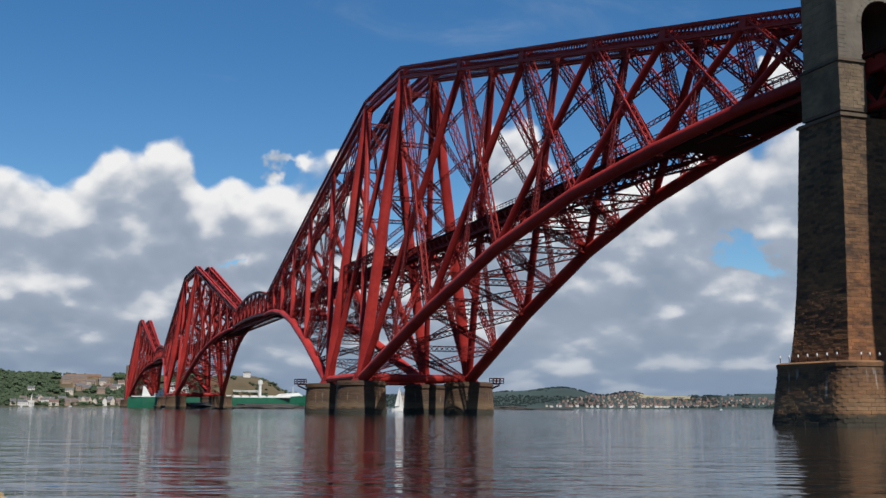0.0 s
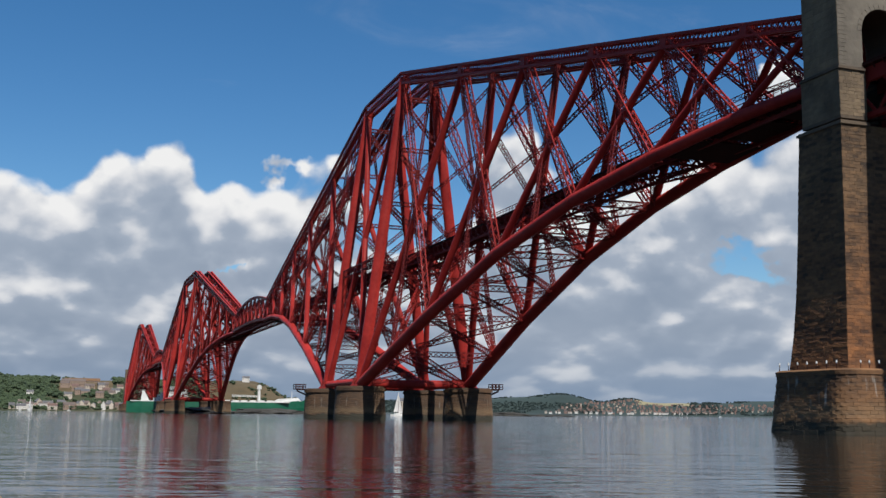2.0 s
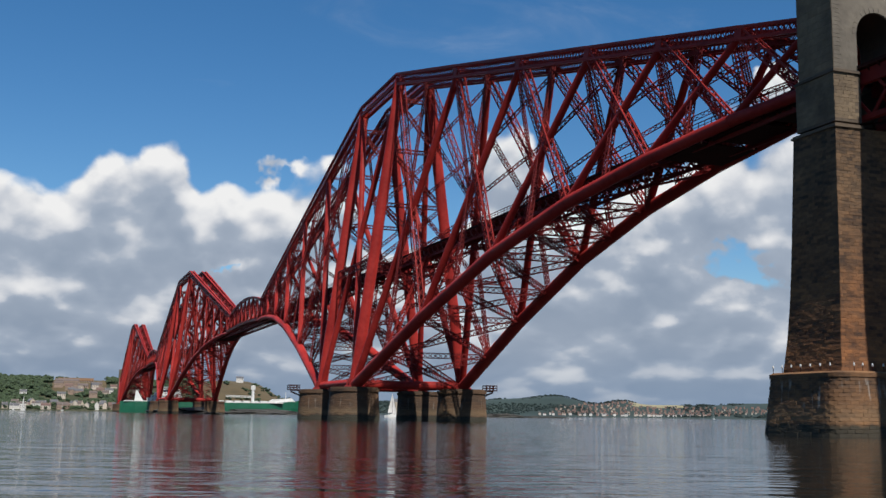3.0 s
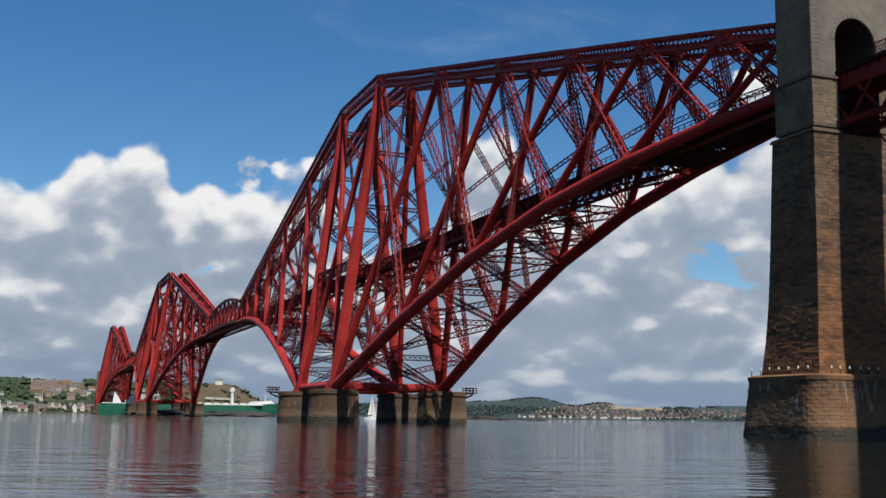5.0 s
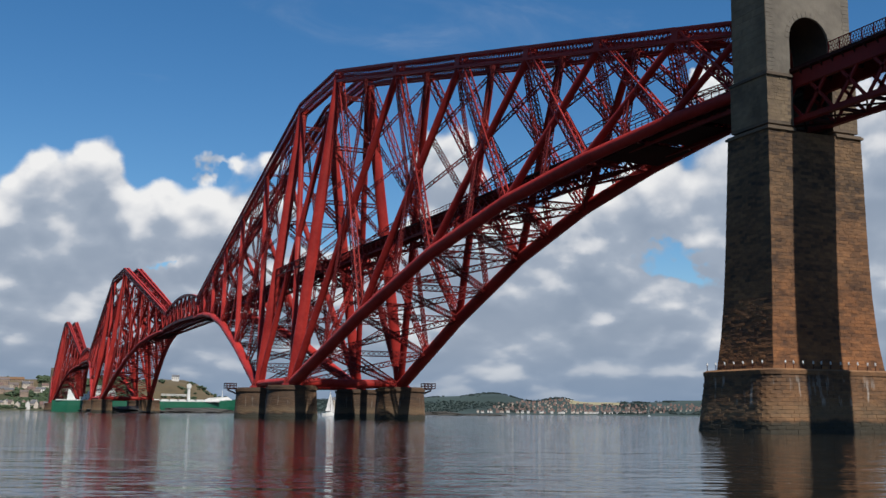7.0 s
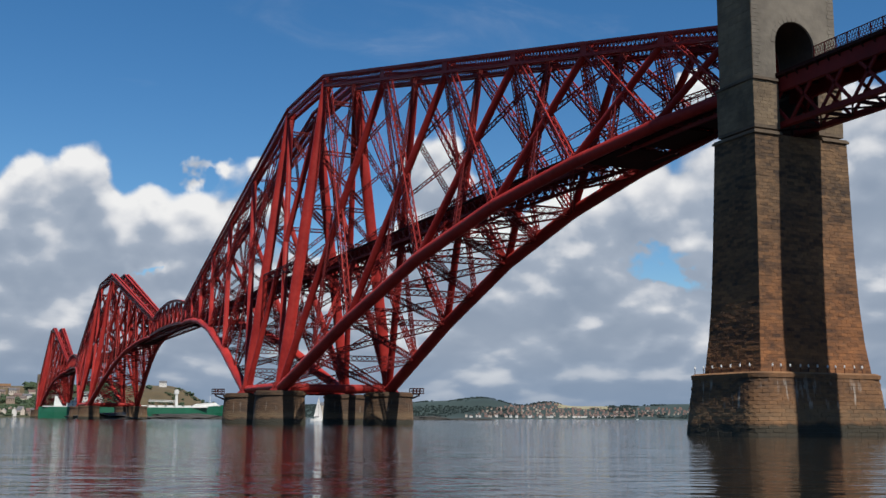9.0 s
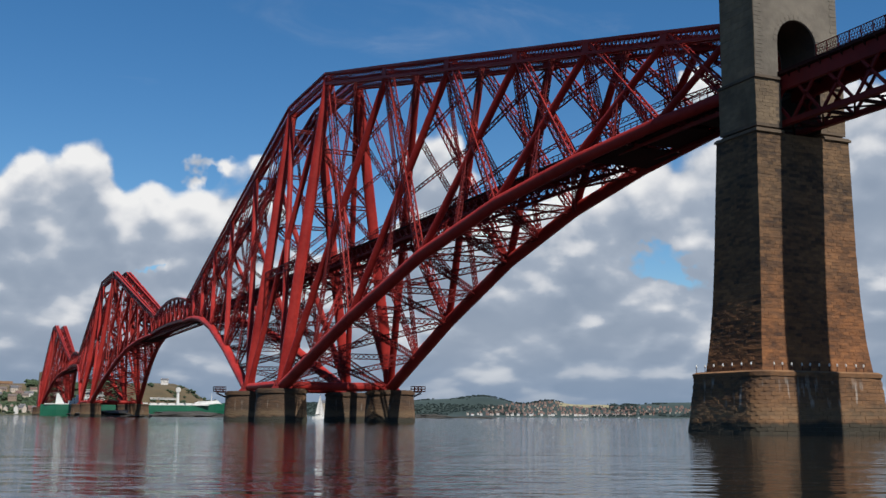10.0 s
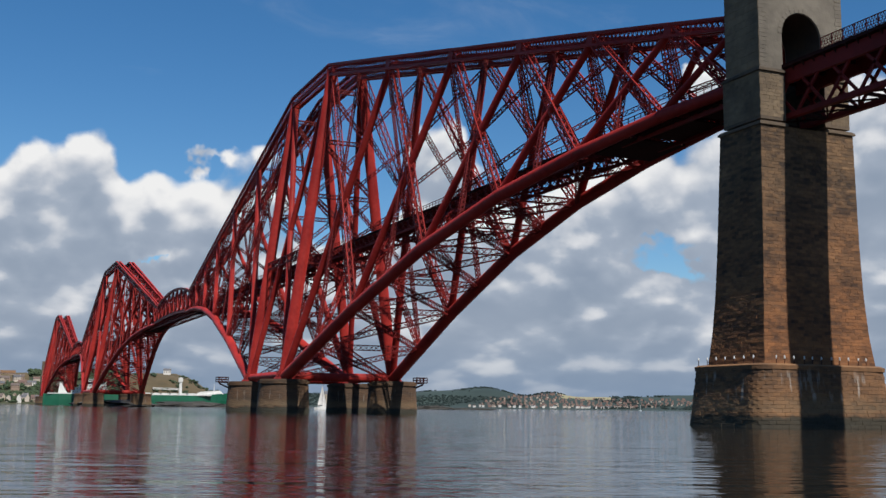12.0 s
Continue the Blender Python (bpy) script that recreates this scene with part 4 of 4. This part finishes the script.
def heath_scrub(rng):
    az, r = rng.uniform(6.8, 11.4), rng.uniform(2050, 2300)
    p = polar(az, r)
    if fbm(p.x, p.y, 70) < 0.1:
        return None
    return az, r, north_height(az, r)


def gorse_spot(rng):
    az = rng.uniform(10.9, 12.3)
    return az, rng.uniform(2010, 2060), north_height(az, 2030)


def far_wood(rng):
    az, r = rng.uniform(16, 46), rng.uniform(3960, 4500)
    p = polar(az, r)
    if far_kind(az, r) or fbm(p.x, p.y, 300) < 0.05:
        return None
    return az, r, far_height(az, r)


woods("woodland", "dark green broadleaf woodland covering the hillside", LEAVES, 3600, 11, north_wood, (3, 6.5))
woods("shore_trees", "dark green trees along the low shore", LEAVES, 130, 12, shore_wood, (5, 9))


def garden_tree(rng):
    az = rng.uniform(-2.8, 4.6)
    r = rng.uniform(2006, 2100)
    return az, r, north_height(az, r)


woods("garden_trees", "dark green trees between the village houses", LEAVES, 260, 17, garden_tree, (2.2, 5))
woods("scrub", "low green scrub on the brown heath", LEAVES, 120, 13, heath_scrub, (2.5, 5))
woods("gorse", "yellow-green gorse bushes above the shore", GORSE, 60, 14, gorse_spot, (4, 7))
woods("far_woodland", "dark woods on the distant hills in the same haze tint", HAZY_HILL, 3200, 15, far_wood, (2.5, 5))


# ---- houses ----
def house(place, yaw, wide, deep, high, roof, wall, tile, label, group, windows=True):
    root = new("house")
    root.matrix_basis = Matrix.Translation(place) @ Matrix.Rotation(radians(yaw), 4, "Z")
    tagged(root, label, "house", group)

    def piece(name, sh, mat, lab="", over=root):
        ob = new(name, sh.mesh(name, mat))
        ob.parent = over
        return tagged(ob, lab)

    x, y = wide / 2, deep / 2
    sh = Shape()
    sh.box((-x, -y, -4), (x, y, high))
    o = len(sh.v)
    sh.v += [Vector(c) for c in ((-x, -y, high), (-x, y, high), (-x, 0, high + roof), (x, -y, high), (x, y, high), (x, 0, high + roof))]
    sh.face((o + 2, o + 1, o))
    sh.face((o + 3, o + 4, o + 5))
    body = piece("wall", sh, wall)
    sh = Shape()
    for sgn in (1, -1):
        a = Vector((0, sgn * (y + 0.4), high - 0.3))
        b = Vector((0, 0, high + roof + 0.15))
        ex = Vector((x + 0.4, 0, 0))
        up = Vector((0, 0, 0.3))
        q = [a - ex, a + ex, b + ex, b - ex]
        o = len(sh.v)
        sh.v += q + [p + up for p in q]
        for g in ((3, 2, 1, 0), (4, 5, 6, 7), (0, 1, 5, 4), (1, 2, 6, 5), (2, 3, 7, 6), (3, 0, 4, 7)):
            sh.face([o + i for i in g])
    rf = piece("roof", sh, tile)
    for sgn in (1, -1):
        sh = Shape()
        sh.box((sgn * (x - 1.0) - 0.35, -0.4, high + roof * 0.6), (sgn * (x - 1.0) + 0.35, 0.4, high + roof + 0.9))
        piece("chimney", sh, wall, "", rf)
    if windows:
        n = max(2, int(wide / 3.2))
        for floor in range(max(1, int(high / 2.9))):
            for i in range(n):
                c = -x + wide * (i + 0.5) / n
                sh = Shape()
                sh.box((c - 0.6, -y - 0.06, floor * 2.8 + 0.9), (c + 0.6, -y + 0.05, floor * 2.8 + 2.4))
                piece("window", sh, GLASS_DARK)
    return root


def village():
    rng = random.Random(31)
    kinds = ("white rendered house with a slate roof by the shore", "tan stone house with a slate roof on the slope", "brown stone house among trees on the slope", "cream rendered house with a dark roof by the shore")
    for k in range(26):
        az = -1.9 + 5.9 * (k + rng.uniform(0, 1.0)) / 26
        r = rng.choice((2016, 2032, 2050, 2075))
        w = rng.choice((0, 3, 1, 1, 2))
        house(polar(az, r, north_height(az, r) + 0.5), -az + rng.choice((0, 0, 90, 60, -40)) + rng.uniform(-15, 15), rng.uniform(8, 19), rng.uniform(6, 9), rng.uniform(4, 8.5), rng.uniform(3, 5), HOUSE_WALLS[w], HOUSE_ROOFS[rng.choice((0, 0, 1, 2))], kinds[w], "village houses")
    for k in range(20):
        az = rng.uniform(0.2, 2.8) if k < 14 else rng.uniform(2.8, 4.8)
        r = rng.uniform(2130, 2240)
        w = rng.choice((1, 2, 2, 3))
        house(polar(az, r, north_height(az, r) + 3), -az + rng.uniform(-15, 15), rng.uniform(10, 18), rng.uniform(7, 9), rng.uniform(5, 7), rng.uniform(3, 4), HOUSE_WALLS[w], HOUSE_ROOFS[rng.choice((0, 1, 2))], kinds[w], "village houses")
    for az, r, wide in ((-1.1, 2150, 12), (2.9, 2180, 16), (9.3, 2360, 15), (5.9, 2060, 12), (11.0, 2050, 14)):
        house(polar(az, r, north_height(az, r) + 3), -az, wide, 9, 6, 3, HOUSE_WALLS[0], HOUSE_ROOFS[0], kinds[0], "village houses")


village()
house(polar(1.3, 2300, north_height(1.3, 2300) - 4), -1, 66, 13, 6, 4.5, HOUSE_WALLS[2], HOUSE_ROOFS[3], "long brown stone terrace with an ochre roof on the hill", "village houses")
house(polar(0.9, 2240, north_height(0.9, 2240) + 2), -4, 44, 11, 8, 4, HOUSE_WALLS[2], HOUSE_ROOFS[2], "brown stone terrace on the slope below the hilltop", "village houses")


def far_town():
    rng = random.Random(47)
    kinds = ("distant white house in the coastal town", "distant tan house in the coastal town", "distant brown house in the coastal town", "distant cream house in the coastal town", "distant pinkish-brown house in the coastal town")
    for row, (r, count, lo, hi) in enumerate(((3984, 24, 24.7, 32.4), (4005, 18, 25.2, 33.5), (4060, 40, 25.4, 34.5), (4110, 44, 25.6, 36.5), (4160, 44, 25.8, 36.8), (4210, 36, 26.2, 36.9), (4260, 30, 26.6, 36.0), (4320, 18, 27.0, 29.6))):
        for k in range(count):
            az = lo + (hi - lo) * (k + rng.uniform(0.1, 0.9)) / count
            w = rng.choice((0, 0, 3, 3, 4)) if row < 2 else rng.choice((2, 4, 4, 4, 1))
            r_k = r + rng.uniform(-8, 24)
            house(polar(az, r_k, far_height(az, r_k) + 2), -az + rng.uniform(-20, 20), rng.uniform(6, 12) if row < 2 else rng.uniform(4, 9), rng.uniform(5, 7), rng.uniform(3.5, 7) if row < 2 else rng.uniform(2.6, 4.2), rng.uniform(1.6, 2.6), HOUSE_WALLS[w], HOUSE_ROOFS[1 if row else rng.choice((0, 1, 2))], kinds[w], "houses of the far town", False)


far_town()

# a stone building seen low between the tower's piers
house(P(-1560, -520, 8), -18, 62, 14, 16, 5, HOUSE_WALLS[1], HOUSE_ROOFS[0], "long tan stone building low by the far shore", "")


# ---- rocks and islets ----
def rock(name, centre, sx, sy, sz, seed, mat, label, turn=0.0, category="rock"):
    bm = bmesh.new()
    bmesh.ops.create_icosphere(bm, subdivisions=4, radius=1.0)
    for v in bm.verts:
        k = 1 + 0.32 * noise.fractal(v.co * 1.6 + Vector((seed, 0, 0)), 0.8, 2.0, 5)
        v.co = Vector((v.co.x * sx * k, v.co.y * sy * k, max(v.co.z * k, -0.35) * sz))
    me = bpy.data.meshes.new(name)
    bm.to_mesh(me)
    bm.free()
    me.materials.append(mat)
    ob = new(name, me)
    ob.matrix_basis = Matrix.Translation(centre) @ Matrix.Rotation(radians(turn), 4, "Z")
    return tagged(ob, label, category)


rock("islet", P(S2 - 25, -6, 0), 34, 80, 5.0, 3, ROCK, "low dark rocky islet under the middle tower")
rock("rock_ledge", P(-760, -98, 0), 46, 14, 4.8, 8, ROCK, "long dark weed-covered rock ledge by the islet")
rock("skerry", P(-700, -338, 0), 24, 9, 4.0, 14, ROCK, "dark rocky skerry awash in calm water")
rock("skerry", P(-705, -374, 0), 12, 5, 2.0, 15, ROCK, "dark rocky skerry awash in calm water")
rock("skerry", P(-715, -402, 0), 20, 5, 1.8, 16, ROCK, "dark rocky skerry awash in calm water")
rock("boulder", P(333.1, 111.75, 0), 0.8, 0.8, 0.45, 21, SAND_ROCK, "sandy yellow boulder at the water's edge")

# shingle beach on which the camera stands
me = bpy.data.meshes.new("ground")
bm = bmesh.new()
bmesh.ops.create_grid(bm, x_segments=60, y_segments=60, size=1.0)
for v in bm.verts:
    x, y = v.co.x * 300 - 110, v.co.y * 140 - 486
    d = -346 - y + 8 * fbm(x, 0, 60)
    v.co = Vector((x, y, min(max((d - 6) * 0.09, -1.5), 6.0) + 0.12 * fbm(x, y, 6)))
bm.to_mesh(me)
bm.free()
me.materials.append(SHINGLE)
tagged(new("ground", me), "shingle beach rising from the water", "beach", kind="structure")


# ---- ships and boats ----
def hull_shape(length, beam, depth, sheer, n=24):
    """A ship's hull along x, bow at +x, waterline at z 0."""
    sh = Shape()
    prof = ((0.0, -2.5), (0.78, -2.0), (0.96, 0.0), (1.0, depth * 0.55), (1.0, depth))
    rows = []
    for i in range(n + 1):
        t = i / n
        full = min(1.0, (1 - t) * 5.0) ** 0.6 if t > 0.5 else min(1.0, 0.72 + t * 3.2)
        lift = sheer * (max(0, t - 0.82) / 0.18) ** 1.3
        row = []
        for sgn in (1, -1):
            for w, z in (prof if sgn > 0 else reversed(prof)):
                flare = 1.0 if z >= 0 else 0.9
                row.append(Vector((-length / 2 + length * t + (max(z, 0) * 0.5 if t > 0.96 else 0), sgn * w * beam / 2 * max(full, 0.02) * flare, z + (lift if z >= depth * 0.9 else 0))))
        rows.append(row)
    m = len(rows[0])
    for row in rows:
        sh.v += row
    for i in range(n):
        for j in range(m):
            k = (j + 1) % m
            sh.face((i * m + j, (i + 1) * m + j, (i + 1) * m + k, i * m + k))
    sh.face(range(m))
    sh.face(range(n * m + m - 1, n * m - 1, -1))
    return sh


def cargo_ship():
    """Bow towards +x."""
    root = new("cargo_ship")
    root.matrix_basis = Matrix.Translation(P(-880, -61, 0)) @ Matrix.Rotation(radians(-4), 4, "Z")
    tagged(root, "long green-hulled cargo ship with white superstructure under way", "ship")

    def piece(name, sh, mat, label="", over=root):
        ob = new(name, sh.mesh(name, mat))
        ob.parent = over
        return tagged(ob, label)

    piece("hull", hull_shape(192, 27, 12.0, 3.0), GREEN, "dark green hull")
    deck = Shape()
    deck.box((-92, -12.6, 12.0), (80, 12.6, 12.9))
    for k in range(12):
        deck.box((-40 + k * 9.5, -9, 12.9), (-33 + k * 9.5, 9, 14.4))
    piece("deck", deck, WHITE, "white deck rail and hatches")
    aft = Shape()
    for k, (a, b, y) in enumerate(((-68, -30, 12), (-64, -31, 11.5), (-60, -32, 11), (-56, -33, 11), (-52, -34, 12.8))):
        aft.box((a, -y, 13 + k * 3.0), (b, y, 15.7 + k * 3.0))
        aft.box((a - 0.5, -y - 0.5, 15.7 + k * 3.0), (b + 0.5, y + 0.5, 16.0 + k * 3.0))
    house_ob = piece("superstructure", aft, WHITE, "white stepped deckhouse")
    for k in range(5):
        sh = Shape()
        a, b, y = ((-68, -30, 12), (-64, -31, 11.5), (-60, -32, 11), (-56, -33, 11), (-52, -34, 12.8))[k]
        for j in range(9):
            x = a + 2 + (b - a - 4) * j / 8
            sh.box((x - 0.6, -y - 0.08, 13.9 + k * 3.0), (x + 0.6, -y + 0.05, 14.9 + k * 3.0))
        piece("window_row", sh, GLASS_DARK, "", house_ob)
    fun = Shape()
    for a, b, z0, z1 in ((-81, -72, 13, 23.5),):
        o = len(fun.v)
        fun.v += [Vector(c) for c in ((a, -5, z0), (b, -5, z0), (b, 5, z0), (a, 5, z0), (a + 1, -4.4, z1), (b - 6, -4.4, z1), (b - 6, 4.4, z1), (a + 1, 4.4, z1))]
        for q in ((3, 2, 1, 0), (4, 5, 6, 7), (0, 1, 5, 4), (1, 2, 6, 5), (2, 3, 7, 6), (3, 0, 4, 7)):
            fun.face([o + i for i in q])
    piece("funnel", fun, WHITE, "white raked funnel casing")
    mast = Shape()
    mast.tube((-44, 0, 28), (-44, 0, 38), 0.6, 0.3, 8)
    mast.bar((-44, -4, 34), (-44, 4, 34), 0.3, 0.3)
    piece("mast", mast, WHITE)
    crane = Shape()
    crane.tube((47, 0, 12), (47, 0, 32), 1.7, 1.4, 12)
    crane.box((44.6, -2, 27), (49.4, 2, 31))
    crane.lattice((45, 0, 19), (17, 0, 19.5), Vector((0, 1, 0)), 1.6, 1.6, 0.4, 0.2)
    piece("crane", crane, WHITE, "white deck crane with stowed jib")
    fore = Shape()
    o = len(fore.v)
    fore.v += [Vector(c) for c in ((62, -11, 12.5), (95, -3, 14.0), (95, 3, 14.0), (62, 11, 12.5), (70, -9, 16.5), (90, -3, 18.0), (90, 3, 18.0), (70, 9, 16.5))]
    for q in ((3, 2, 1, 0), (4, 5, 6, 7), (0, 1, 5, 4), (1, 2, 6, 5), (2, 3, 7, 6), (3, 0, 4, 7)):
        fore.face([o + i for i in q])
    fore.tube((84, 0, 17), (84, 0, 25), 0.4, 0.2, 8)
    piece("forecastle", fore, WHITE, "white raised forecastle with a foremast")


cargo_ship()


def sailing_boat(place, turn, tall, sails, label):
    root = new("sailing_boat")
    root.matrix_basis = Matrix.Translation(place) @ Matrix.Rotation(radians(turn), 4, "Z")
    tagged(root, label, "boat", "small boats")

    def piece(name, sh, mat, lab=""):
        ob = new(name, sh.mesh(name, mat))
        ob.parent = root
        return tagged(ob, lab)

    long = tall * 0.8
    sh = hull_shape(long, long * 0.3, long * 0.11, long * 0.03, 14)
    for v in sh.v:
        if v.z < 0:
            v.z *= 0.3
    piece("hull", sh, WHITE)
    sh = Shape()
    sh.box((-long * 0.22, -long * 0.08, long * 0.1), (long * 0.12, long * 0.08, long * 0.17))
    piece("cabin", sh, WHITE)
    sh = Shape()
    sh.tube((long * 0.05, 0, long * 0.1), (long * 0.05, 0, tall), 0.12, 0.07, 8)
    sh.tube((long * 0.05, 0, long * 0.22), (-long * 0.38, 0, long * 0.2), 0.08, 0.07, 8)
    piece("mast", sh, WHITE if not sails else IRON_AND_SHADE)
    if sails:
        for name, tack, clew, head in (("mainsail", (long * 0.04, long * 0.23), (-long * 0.37, long * 0.21), (long * 0.04, tall * 0.98)), ("jib", (long * 0.46, long * 0.13), (long * 0.0, long * 0.18), (long * 0.06, tall * 0.9))):
            sh = Shape()
            m = 8
            for side in (0.03, -0.03):
                o = len(sh.v)
                for i in range(m + 1):
                    for j in range(m + 1):
                        a, b = i / m, j / m
                        x = (tack[0] * (1 - b) + clew[0] * b) * (1 - a) + head[0] * a
                        z = (tack[1] * (1 - b) + clew[1] * b) * (1 - a) + head[1] * a
                        belly = 0.09 * long * math.sin(math.pi * b) * math.sin(math.pi * min(1, a + 0.15)) * (1 - a * 0.5)
                        sh.v.append(Vector((x, belly + side, z)))
                for i in range(m):
                    for j in range(m):
                        q = [o + i * (m + 1) + j, o + i * (m + 1) + j + 1, o + (i + 1) * (m + 1) + j + 1, o + (i + 1) * (m + 1) + j]
                        sh.face(q if side > 0 else q[::-1], True)
            piece(name, sh, SAIL, "white sail filled with wind")


sailing_boat(P(-330, -103, 0), 38, 16, True, "white sailing boat under full sail near the bridge piers")
sailing_boat(polar(-1.05, 1900), 84, 25, True, "tall white sailing yacht close to the far shore")
sailing_boat(polar(-1.5, 1860), 80, 12, False, "small white moored boat by the far shore")
sailing_boat(polar(0.75, 1870), 70, 12, False, "small white moored boat by the far shore")
sailing_boat(polar(33.6, 2600), 70, 16, False, "small white boat far out on calm water")


# ---- base blocks of the end tower, one by one ----
def base_blocks():
    rng = random.Random(9)
    rest = Shape()
    made = 0
    for quad, t in courses(base_section, -0.6, 7.95, 0.53, 1.35, rng):
        mid = (quad[0] + quad[2]) / 2
        s, w = -mid.y, -mid.x
        if made < 300 and (s > 240.2 or w > 10.6) and mid.z > 2.4:
            sh = Shape()
            stone(sh, quad, rng.uniform(0.0, 0.07), 0.02)
            part("stone", sh, BASE_STONE, PIER)
            made += 1
        else:
            stone(rest, quad, rng.uniform(0.0, 0.07), 0.02)
    tagged(part("base_face", rest, BASE_STONE, PIER, "coursed granite base blocks"), kind="stuff")


base_blocks()
